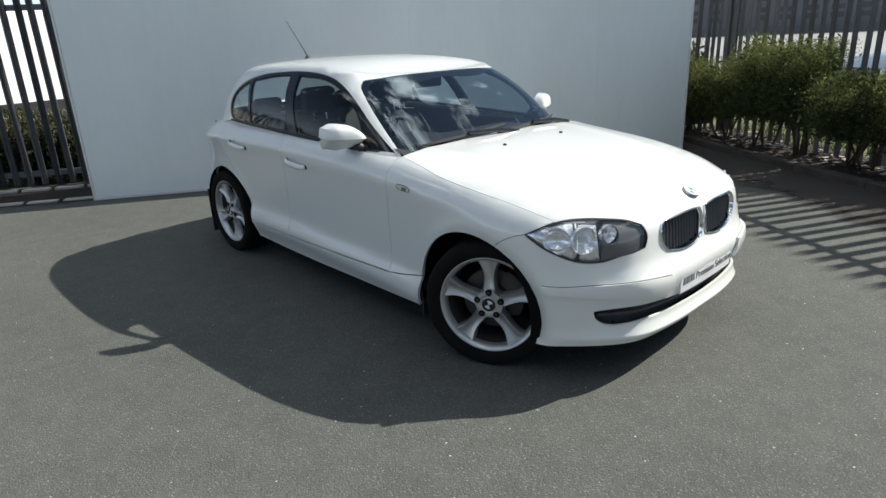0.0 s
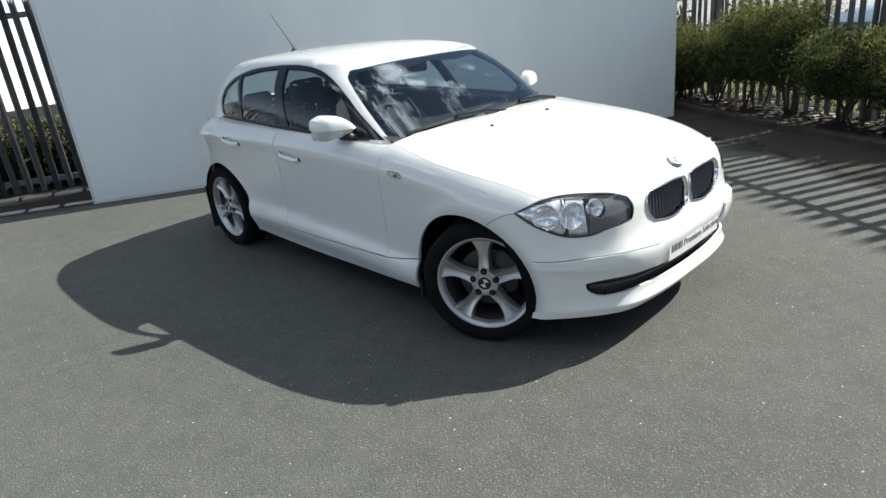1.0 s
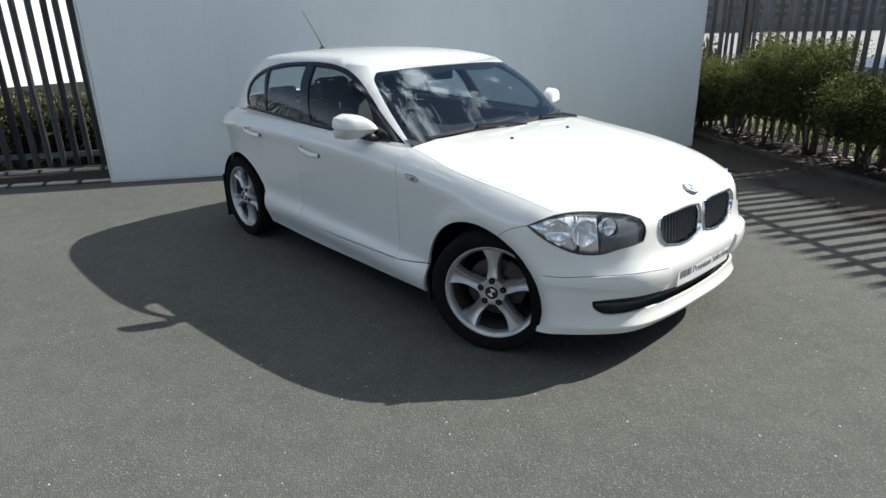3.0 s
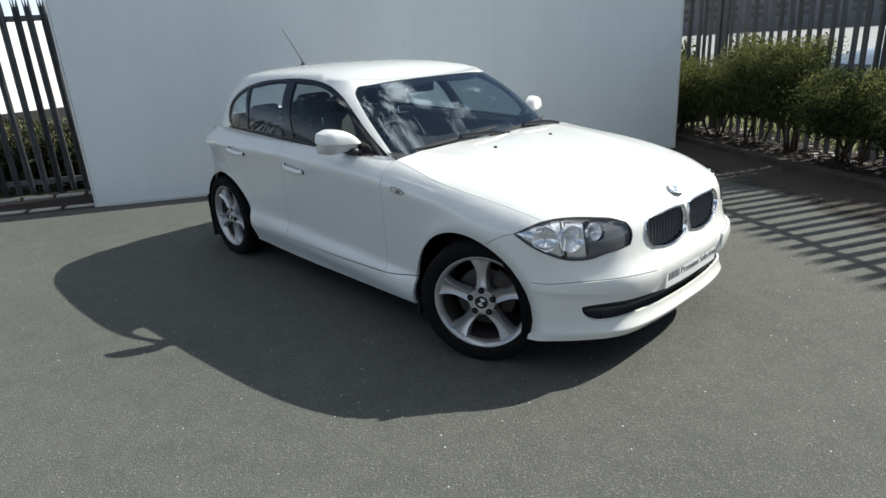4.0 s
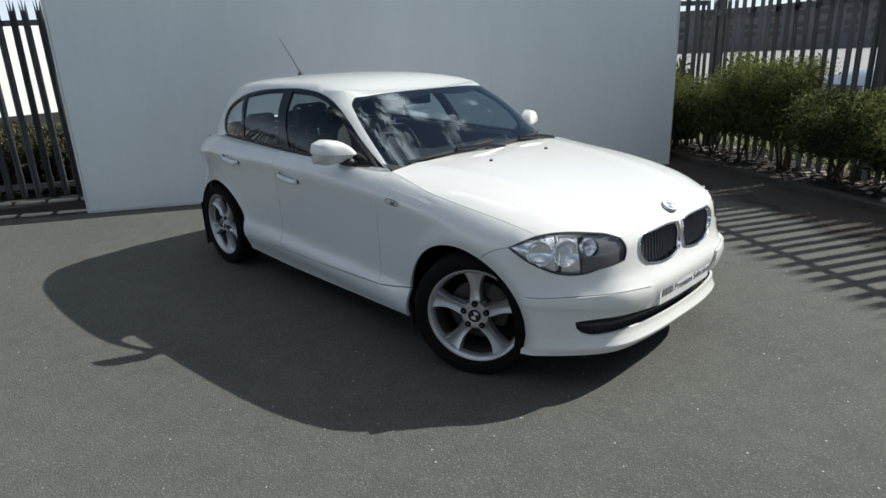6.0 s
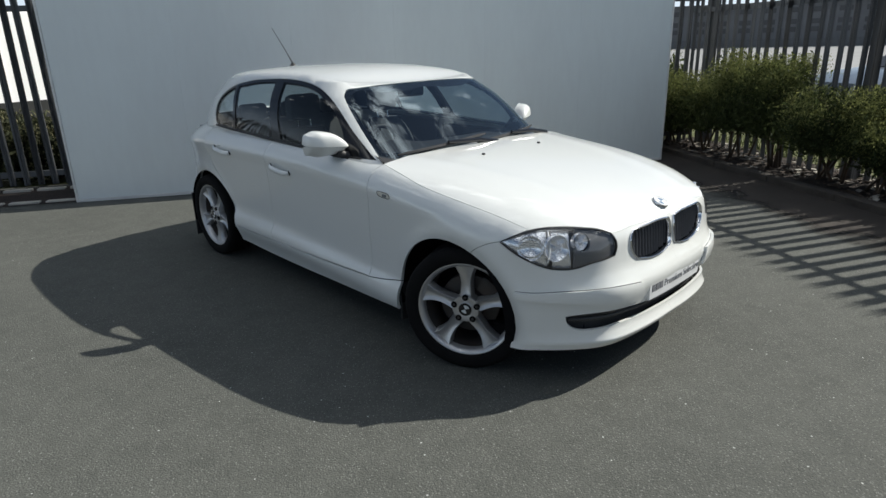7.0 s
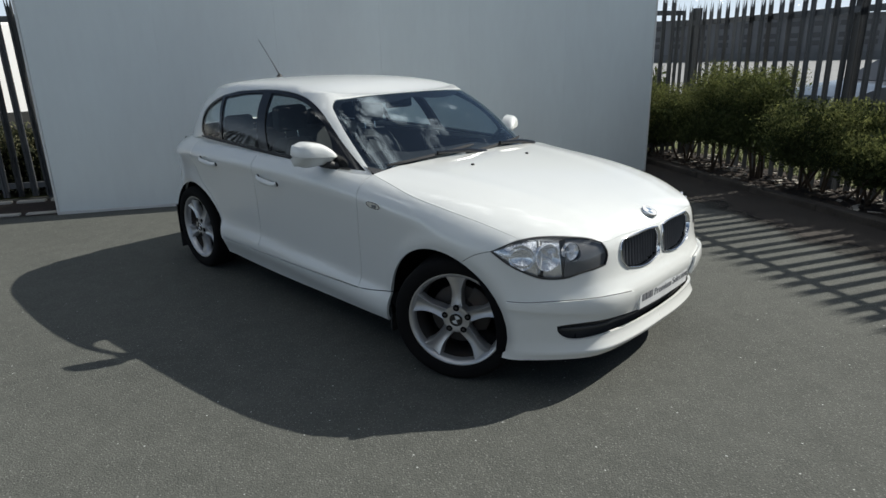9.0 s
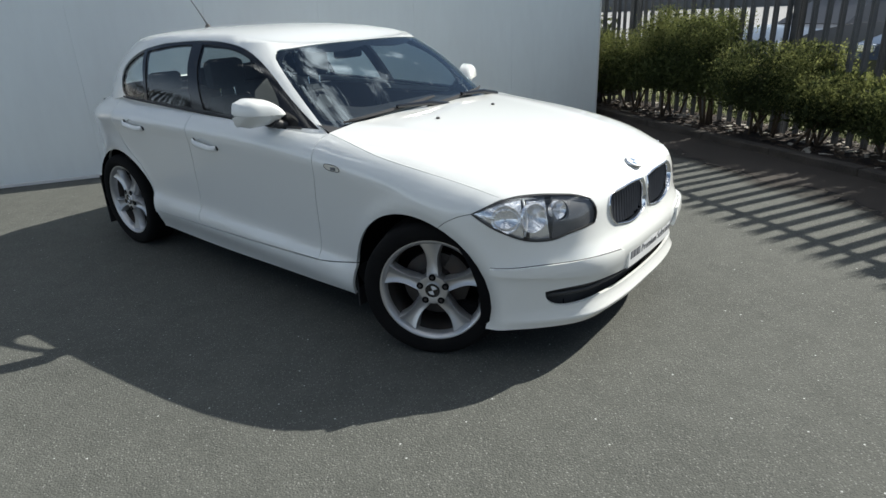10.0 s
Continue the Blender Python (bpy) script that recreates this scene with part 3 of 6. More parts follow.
M_REFLECT = material("lamp_reflector", (0.95, 0.95, 0.96), 0.16, metal=0.75, vary=0.15, scale=25, tint=(0.75, 0.75, 0.77), bump=0.7, bump_scale=38)
M_LAMPBOX = material("lamp_housing", (0.34, 0.345, 0.35), 0.35, vary=0.3, scale=15)
M_BEZEL = material("lamp_bezel", (0.11, 0.114, 0.122), 0.4, vary=0.3, scale=15)
M_RED = material("red_lamp_lens", (0.35, 0.012, 0.012), 0.15, vary=0.2, scale=30, coat=0.6)
M_SEAT = material("grey_seat_cloth", (0.09, 0.094, 0.096), 0.9, vary=0.4, scale=9, fine=0.4, fine_scale=200, tint=(0.05, 0.052, 0.055), bump=0.3, bump_scale=260)
M_LINER = material("dark_roof_lining", (0.035, 0.036, 0.04), 0.95, vary=0.3, scale=9, fine=0.3, fine_scale=150)
M_SLAT = material("dark_grey_slat", (0.10, 0.104, 0.116), 0.35, vary=0.3, scale=30)
M_DASH = material("dark_dashboard", (0.014, 0.014, 0.016), 0.65, vary=0.3, scale=12, bump=0.1, bump_scale=300)
M_PLATE = material("pale_plate", (0.72, 0.73, 0.74), 0.35, vary=0.15, scale=14)
M_INK = material("dark_lettering", (0.17, 0.175, 0.19), 0.5, vary=0.2, scale=30)
M_BLUE = material("badge_blue", (0.16, 0.24, 0.36), 0.25, vary=0.1, scale=30)
M_ORANGE = material("pale_repeater_lens", (0.74, 0.72, 0.66), 0.2, vary=0.3, scale=40, tint=(0.6, 0.48, 0.32), coat=0.6)

car = thing("hatchback_car", "white five-door hatchback with silver star-spoke alloys, parked on tarmac", "car")

# outlines on the lower body
ARCH_F, ARCH_B = (-0.040, 0.31, 0.357), (-2.60, 0.305, 0.372)


def arch(c, t0, t1, n=18):
    cx, cz, r = c
    out = []
    for k in range(n + 1):
        t = radians(t0 + (t1 - t0) * k / n)
        out.append(lx(cx + r * math.cos(t), max(cz + r * math.sin(t), 0.17)))
    return out


GAP = lx(0.115, 0.637)
TIP = (1.027, 0.713)
lamp_top = [TIP, (0.951, 0.750), (0.878, 0.768), (0.745, 0.773), (0.633, 0.766), (0.526, 0.752), (0.480, 0.737)]
lamp_inner = [(0.480, 0.737), (0.460, 0.705), (0.457, 0.671), (0.473, 0.636)]
lamp_low = [(0.473, 0.636), (0.547, 0.626), (0.619, 0.616), (0.671, 0.601), (0.734, 0.595), (0.809, 0.604), (0.872, 0.626), (0.936, 0.655), (0.987, 0.687), TIP]
hood_front = [(0.480, 0.737), (0.445, 0.735), (0.36, 0.741), (0.273, 0.742), (0.124, 0.738), (0.0, 0.736)]
intake_top = [(0.0, 0.350), (0.1, 0.353), (0.319, 0.372), (0.50, 0.385), (0.666, 0.379), (0.717, 0.372)]
intake_low = [(0.717, 0.372), (0.710, 0.341), (0.680, 0.313), (0.607, 0.301), (0.488, 0.306), (0.296, 0.304), (0.0, 0.296)]
low_front = [(0.0, 0.198), (0.3, 0.198), (0.6, 0.20), (0.8, 0.198), (0.980, 0.197)]
gap_angle = math.degrees(math.atan2(0.637 - ARCH_F[1], 0.115 - ARCH_F[0]))
arch_front = [(0.980, 0.197)] + arch(ARCH_F, -12, gap_angle, 14)
kidney = loop([(0.024, 0.590), (0.08, 0.577), (0.22, 0.573), (0.318, 0.592)], [(0.318, 0.592), (0.355, 0.628), (0.370, 0.672), (0.362, 0.708), (0.330, 0.727)],
              [(0.330, 0.727), (0.22, 0.730), (0.09, 0.729), (0.022, 0.722)], [(0.022, 0.722), (0.014, 0.69), (0.015, 0.63), (0.024, 0.590)])
bumper_loop = loop(low_front, arch_front[:1] + arch_front[1:], [GAP, lx(0.18, 0.681), lx(0.235, 0.705), TIP], lamp_low[::-1], lamp_inner[::-1], hood_front,
                   [(0.0, 0.736), (0.0, 0.350)], intake_top, intake_low, [(0.0, 0.296), (0.0, 0.198)])
panel("front_bumper", low, low_mid, bumper_loop, car, M_PAINT, holes=[kidney], merge=True, step=0.028)
strip = loop([(0.335, 0.491), (0.51, 0.504), (0.646, 0.502), (0.771, 0.497), (0.871, 0.489), (0.947, 0.490)], [(0.947, 0.490), (0.950, 0.464)],
             [(0.950, 0.464), (0.87, 0.456), (0.77, 0.452), (0.55, 0.435), (0.315, 0.406)], [(0.315, 0.406), (0.335, 0.491)])
panel("bumper_strip", low, low_mid, strip, car, M_PAINT, push=0.017, thick=0.019, inset=0.0)

bonnet_line = lxs((-0.60, 0.945), (-0.53, 0.934), (-0.354, 0.902), (-0.281, 0.888), (-0.091, 0.859), (0.079, 0.832), (0.21, 0.806)) + [(0.903, 0.766)]
door_cut = lxs((-0.664, 0.322), (-0.645, 0.50), (-0.632, 0.66), (-0.613, 0.86), (-0.612, 0.93), (-0.60, 0.945))
fender_low = lxs((-0.392, 0.364), (-0.50, 0.342), (-0.664, 0.322))
fender_loop = loop([TIP, lx(0.235, 0.705), lx(0.18, 0.681), GAP], arch(ARCH_F, gap_angle, 167, 20), [arch(ARCH_F, 167, 168, 1)[0], lx(-0.392, 0.364)], fender_low, door_cut, bonnet_line,
                   [(0.903, 0.766), (0.951, 0.750), TIP])
panel("front_wing", low, low_mid, fender_loop, car, M_PAINT, inset=0.0008)

sill_loop = loop(lxs((-0.392, 0.362), (-0.50, 0.340), (-0.664, 0.320)), lxs((-0.664, 0.320), (-1.2, 0.318), (-1.725, 0.316)), lxs((-1.725, 0.316), (-2.0, 0.316), (-2.22, 0.318)), [lx(-2.22, 0.318), lx(-2.235, 0.2)], lxs((-2.235, 0.2), (-1.8, 0.178), (-1.0, 0.176), (-0.6, 0.181), (-0.42, 0.19)), [lx(-0.42, 0.19), lx(-0.392, 0.362)])
panel("sill", low, low_mid, sill_loop, car, M_PAINT)


def belt(x):
    return 0.948 + 0.0405 * (-x - 0.72)


mid_cut = lxs((-1.725, 0.318), (-1.70, 0.6), (-1.672, 0.85), (-1.66, belt(-1.66) - 0.004))
belt_front = lxs(*[(x, belt(x) - 0.004) for x in (-1.66, -1.4, -1.1, -0.85, -0.70)]) + [lx(-0.60, 0.945)]
front_doors = panel("front_door", low, low_mid, loop(door_cut[::-1], lxs((-0.664, 0.322), (-1.2, 0.320), (-1.725, 0.318)), mid_cut, belt_front), car, M_PAINT, inset=0.0028)
rear_cut = lxs((-2.22, 0.32), (-2.255, 0.47), (-2.36, 0.63), (-2.47, 0.72), (-2.535, 0.86), (-2.56, belt(-2.56) - 0.004))
belt_rear = lxs(*[(x, belt(x) - 0.004) for x in (-2.56, -2.3, -2.0, -1.66)])
rear_doors = panel("rear_door", low, low_mid, loop(mid_cut[::-1], lxs((-1.725, 0.318), (-2.0, 0.318), (-2.22, 0.32)), rear_cut, belt_rear), car, M_PAINT)
A_END = LOW_A[-1]
panel("rear_quarter", low, low_mid, loop(rear_cut[::-1], [rear_cut[0], lx(-2.215, 0.31)], [lx(ARCH_B[0] + ARCH_B[2] * math.cos(radians(t)), ARCH_B[1] + ARCH_B[2] * math.sin(radians(t))) for t in (0, 20, 40, 60, 80, 100, 120, 140, 160, 175)],
      [lx(ARCH_B[0] - 0.3706, 0.337), lx(-3.02, 0.45), lx(-3.06, 0.60), lx(-3.08, 0.70)], [lx(-3.08, 0.70), lx(-3.05, 0.86), lx(-3.08, 0.985)], lxs((-3.08, 0.985), (-2.9, 1.02), (-2.56, belt(-2.56) - 0.004))), car, M_PAINT)
panel("tail_lamp", low, low_mid, loop(lxs((-3.08, 0.70), (-3.05, 0.86), (-3.08, 0.945)), [lx(-3.08, 0.945), (A_END - 0.42, 0.93)], [(A_END - 0.42, 0.93), (A_END - 0.42, 0.72)], [(A_END - 0.42, 0.72), lx(-3.08, 0.70)]), car, M_RED, push=0.002)


def tail_merge(name, outer, mat):
    """A panel across the tail; a counts from its middle."""
    panel(name, lambda a, z: low(A_END - a, z), low_mid, outer, car, mat, merge=True, step=0.05)


e_b = A_END - lx(-3.04, 0.5)[0]
tail_merge("rear_bumper", loop([(0, 0.22), (e_b + 0.05, 0.22)], [(e_b + 0.05, 0.22), (e_b + 0.03, 0.45), (e_b, 0.66)], [(e_b, 0.66), (0, 0.62)], [(0, 0.62), (0, 0.22)]), M_PAINT)
tail_merge("tailgate", loop([(0, 0.626), (0.41, 0.65)], [(0.41, 0.65), (0.41, 1.0)], [(0.41, 1.0), (0, 1.01)], [(0, 1.01), (0, 0.626)]), M_PAINT)

# outlines on the cabin
T_END = TOP_A[-1]
screen_side = [(0.708, 0.915), (0.711, 1.0), (0.722, 1.10), (0.739, 1.2), (0.749, 1.264)]
screen_head = [(0.749, 1.264), (0.731, 1.290), (0.67, 1.304), (0.5, 1.312), (0.358, 1.316), (0.15, 1.318), (0.0, 1.318)]
panel("windscreen", high, high_mid, loop([(0.0, 0.915), (0.708, 0.915)], screen_side, screen_head, [(0.0, 1.318), (0.0, 0.915)]), car, M_SCREEN, merge=True, thick=0.004, push=-0.004, inset=0.001)[0].visible_shadow = False
frit = loop([(0.0, 0.925), (0.704, 0.925)], [(0.704, 0.925)] + screen_side[1:], screen_head, [(0.0, 1.318), (0.0, 1.296)], [(0.0, 1.296), (0.5, 1.290), (0.69, 1.272), (0.712, 1.25)], [(0.712, 1.25), (0.704, 1.2), (0.690, 1.1), (0.672, 0.985)],
            [(0.672, 0.985), (0.45, 0.972), (0.0, 0.972)], [(0.0, 0.972), (0.0, 0.925)])
panel("screen_border", high, high_mid, frit, car, M_GLOSS, merge=True, push=-0.009, thick=0.002, inset=0.0, label="black printed border of the windscreen")
dlo = loop(hxs((-0.715, 0.945), (-0.935, 1.100), (-1.142, 1.232), (-1.247, 1.277), (-1.417, 1.323), (-1.588, 1.344), (-1.794, 1.351), (-2.083, 1.341), (-2.356, 1.307), (-2.495, 1.258), (-2.582, 1.184), (-2.585, 1.124), (-2.54, 1.045)),
           hxs((-2.54, 1.045), (-2.485, belt(-2.485))), hxs(*[(x, belt(x)) for x in (-2.485, -2.2, -1.8, -1.4, -1.0, -0.76)]))
hatch = [(T_END - 0.62, 1.06), (T_END - 0.60, 1.25), (T_END - 0.55, 1.30), (T_END, 1.315)]
ridge = [(a, roof_edge(top_x(a)) + 0.498) for a in (T_END * k / 24 for k in range(25))]
shell = loop([(0.0, 1.319), ridge[0]], ridge, [ridge[-1], (T_END, 1.315)], hatch[::-1], [hatch[0], (T_END, 1.05)], [(T_END, 1.05), (T_END, 0.96)],
             [(T_END, 0.96), (T_END - 0.8, 0.97), hx(-2.56, belt(-2.56) - 0.012)], hxs(*[(x, belt(x) - 0.012) for x in (-2.56, -2.0, -1.4, -0.9)]) + [(0.80, 0.925), (0.708, 0.915)], screen_side, screen_head)
panel("roof", high, high_mid, shell, car, M_PAINT, holes=[dlo], merge=True, inset=0.0, thick=0.02, step=0.036)
panel("headliner", high, high_mid, shell, car, M_LINER, holes=[shrink(dlo, -0.01)], merge=True, inset=0.0, thick=0.001, push=-0.024, step=0.06, label="dark roof lining")
panel("rear_window", lambda a, z: high(T_END - a, z), high_mid, loop([(0, 1.05), (0.62, 1.06)], [(0.62, 1.06), (0.60, 1.25), (0.55, 1.30), (0, 1.315)], [(0, 1.315), (0, 1.05)]), car, M_GLASS, merge=True, push=-0.003, thick=0.004)[0].visible_shadow = False

front_pane = loop(hxs((-0.955, belt(-0.955) + 0.014), (-0.985, 1.08), (-1.142, 1.206), (-1.26, 1.258), (-1.43, 1.303), (-1.60, 1.323), (-1.755, 1.329)), hxs((-1.755, 1.329), (-1.66, 1.15), (-1.575, belt(-1.575) + 0.014)),
                  hxs(*[(x, belt(x) + 0.014) for x in (-1.575, -1.3, -0.955)]))
rear_pane = loop(hxs((-1.685, belt(-1.685) + 0.014), (-1.76, 1.15), (-1.86, 1.329)), hxs((-1.86, 1.329), (-2.083, 1.320), (-2.33, 1.292)), hxs((-2.33, 1.292), (-2.235, 1.14), (-2.19, belt(-2.19) + 0.014)),
                 hxs(*[(x, belt(x) + 0.014) for x in (-2.19, -1.9, -1.685)]))
quarter_pane = loop(hxs((-2.225, belt(-2.225) + 0.014), (-2.27, 1.14), (-2.37, 1.284)), hxs((-2.37, 1.284), (-2.48, 1.240), (-2.556, 1.177), (-2.560, 1.124), (-2.525, 1.06)), hxs((-2.525, 1.06), (-2.475, belt(-2.475) + 0.014)),
                    hxs(*[(x, belt(x) + 0.014) for x in (-2.475, -2.4, -2.225)]))
panel("window_surround", high, high_mid, dlo, car, M_GLOSS, holes=[front_pane, rear_pane, quarter_pane], push=-0.002, thick=0.02)
for name, pane in (("front_side_window", front_pane), ("rear_side_window", rear_pane), ("quarter_window", quarter_pane)):
    for o in panel(name, high, high_mid, pane, car, M_DOORGLASS if name == "front_side_window" else M_GLASS, push=-0.007, thick=0.003, inset=-0.002):
        o.visible_shadow = False

# bonnet: from its edge inwards to a raised middle
bonnet_mid = spline((-0.64, -0.45, -0.3, -0.1, 0.2, 0.4, 0.52, 0.62, 0.70), (0.968, 0.962, 0.952, 0.932, 0.887, 0.845, 0.812, 0.769, 0.70))


def build_bonnet():
    edge = [low(a, z) for a, z in smooth_run(hood_front[::-1]) + smooth_run(lamp_top[::-1][:5])[1:] + smooth_run([lamp_top[2], (0.903, 0.764)])[1:] + smooth_run(bonnet_line[::-1])[1:]]
    bm, n = bmesh.new(), 26
    along = spread([(p.x, p.y) for p in edge])
    for side in (-1, 1):
        rows = []
        for i, e in enumerate(edge):
            s = along[i] / along[-1]
            front = step(s, 0.0, 0.55)
            tx = (0.60 - 0.62 * s / 0.55 * 0.62) * (1 - front) + front * min(e.x - 0.02, 0.6)
            row = []
            for k in range(n + 1):
                w = (k / n) ** 1.6
                x, y = e.x + (tx - e.x) * w, e.y * (1 - w)
                ez = e.z + 0.0005
                h = bonnet_mid(x)
                # the edge rolls over into the wing
                roll = 0.85 * step(s, 0.2, 0.45)
                z = ez + (h - ez) * ((1 - roll) * (1 - (1 - w) ** 1.85) + roll * (1 - math.exp(-w * e.y / 0.125)))
                # the two faint folds that run from the grille to the screen pillars
                fold = 0.36 + 0.22 * (0.6 - x) / 1.2
                z += 0.004 * math.exp(-((y - fold) / 0.055) ** 2) * step(w, 0, 0.3) * step(x, 0.66, 0.45)
                v = bm.verts.new((x, y * side, z))
                row.append(v)
            rows.append(row)
        for q, r in zip(rows, rows[1:]):
            for k in range(n):
                bm.faces.new((q[k], q[k + 1], r[k + 1], r[k]))
    bmesh.ops.remove_doubles(bm, verts=bm.verts, dist=0.0008)
    rim = [e for e in bm.edges if e.is_boundary]
    ext = bmesh.ops.extrude_edge_only(bm, edges=rim)["geom"]
    for v in ext:
        if isinstance(v, bmesh.types.BMVert):
            v.co += Vector((-0.006 if v.co.x > 0.3 else 0.0, -0.003 * (1 if v.co.y > 0 else -1), -0.022))
    part("bonnet", bm, M_PAINT, car, smooth=35)


build_bonnet()


# ---- car: grille, lamps, wheels, mirrors, trim, cabin ----
def sweep_surface(name, surf, mid, outline, width, proud, mat, parent, sides=(-1, 1), depth=0.012, label=""):
    """A raised bead along a closed outline on a surface."""
    inner = shrink(outline, width)
    for side in sides:
        bm = bmesh.new()
        rings = []
        for (a, z), (b, y) in zip(outline, inner):
            p, n = normal_of(surf, a, z, mid)
            q, m = normal_of(surf, b, y, mid)
            f = Vector((1, side, 1))
            rings.append([bm.verts.new(v * f) for v in (p - n * depth, p + n * proud * 0.7, (p + q) / 2 + (n + m) * proud / 2, q + m * proud * 0.5, q - m * depth)])
        for r, s in zip(rings, rings[1:] + rings[:1]):
            for k in range(4):
                bm.faces.new((r[k], r[k + 1], s[k + 1], s[k]))
        part(name, bm, mat, parent, label, smooth=50)


def inset_surface(surf, mid, depth):
    return lambda a, z: (lambda pn: pn[0] - pn[1] * depth)(normal_of(surf, a, z, mid))


# kidney grilles: chrome rims, dark backs, upright slats
for side in (-1, 1):
    bm = bmesh.new()
    pts, tris = triangulate(shrink(kidney, -0.004), [], 0.05)
    vs = []
    for a, z in pts:
        p, n = normal_of(low, a, z, low_mid)
        p = p - n * 0.05
        vs.append(bm.verts.new((p.x, p.y * side, p.z)))
    for f in tris:
        bm.faces.new([vs[i] for i in f])
    grille = part("kidney_grille", bm, M_BLACK, car, "black kidney-shaped grille with a chrome rim")
    sweep_surface("grille_rim", low, low_mid, shrink(kidney, -0.003), 0.009, 0.008, M_CHROME, grille, sides=(side,), depth=0.014, label="chrome grille rim")
    for k in range(14):
        a = 0.030 + k * 0.0255
        zs = [z for u, z in smooth_run([(a, 0.575), (a, 0.735)], 0.01) if inside((a, z), kidney)]
        if len(zs) < 3:
            continue
        bm = bmesh.new()
        prev = None
        for z in zs:
            p, n = normal_of(low, a, z, low_mid)
            ring = [bm.verts.new((p.x - dx, (p.y + dy) * side, p.z)) for dx, dy in ((0.048, -0.003), (0.020, -0.003), (0.016, 0.0), (0.020, 0.003), (0.048, 0.003))]
            if prev:
                for i in range(5):
                    bm.faces.new((prev[i], prev[(i + 1) % 5], ring[(i + 1) % 5], ring[i]))
            prev = ring
        part("slat", bm, M_SLAT, grille)

sweep_surface("strip_gap", low, low_mid, shrink(strip, -0.0025), 0.003, 0.0008, M_BLACK, car, depth=0.004, label="dark gap round the bumper strip")

# lower intake: dark back and one cross bar
bm = bmesh.new()
grid = {}
for side in (-1, 1):
    for i in range(25):
        a = 0.72 * i / 24
        for j, z in enumerate((0.285, 0.30, 0.35, 0.40)):
            p, n = normal_of(low, a, z, low_mid)
            p = p - n * 0.045
            grid[side, i, j] = bm.verts.new((p.x, p.y * side, p.z))
    for i in range(24):
        for j in range(3):
            bm.faces.new((grid[side, i, j], grid[side, i + 1, j], grid[side, i + 1, j + 1], grid[side, i, j + 1]))
intake = part("lower_intake", bm, M_INTAKE, car, "black plastic lower air intake", smooth=True)
bm = bmesh.new()
bar = []
for k in range(-24, 25):
    a, side = abs(k) * 0.70 / 24, (1 if k > 0 else -1)
    z = 0.330 + 0.017 * min(1, a / 0.4)
    p, n = normal_of(low, a, z, low_mid)
    p = p - n * 0.022
    bar.append((p.x, p.y * side, p.z))
tube(bm, bar, 0.010, 6)
part("intake_bar", bm, M_INTAKE, intake, smooth=True)
# headlamps
lamp_loop = loop(lamp_top, lamp_inner, lamp_low)
back_lamp = inset_surface(low, low_mid, 0.066)


def ring_surface(bm, center, axis, profile, sides=28):
    """A turned shape: (radius, forward) pairs about the axis."""
    axis = axis.normalized()
    u = axis.orthogonal().normalized()
    v = axis.cross(u)
    rings = [[bm.verts.new(center + axis * f + (u * math.cos(2 * math.pi * k / sides) + v * math.sin(2 * math.pi * k / sides)) * r) for k in range(sides)] for r, f in profile]
    for q, s in zip(rings, rings[1:]):
        for k in range(sides):
            bm.faces.new((q[k], q[(k + 1) % sides], s[(k + 1) % sides], s[k]))
    return rings


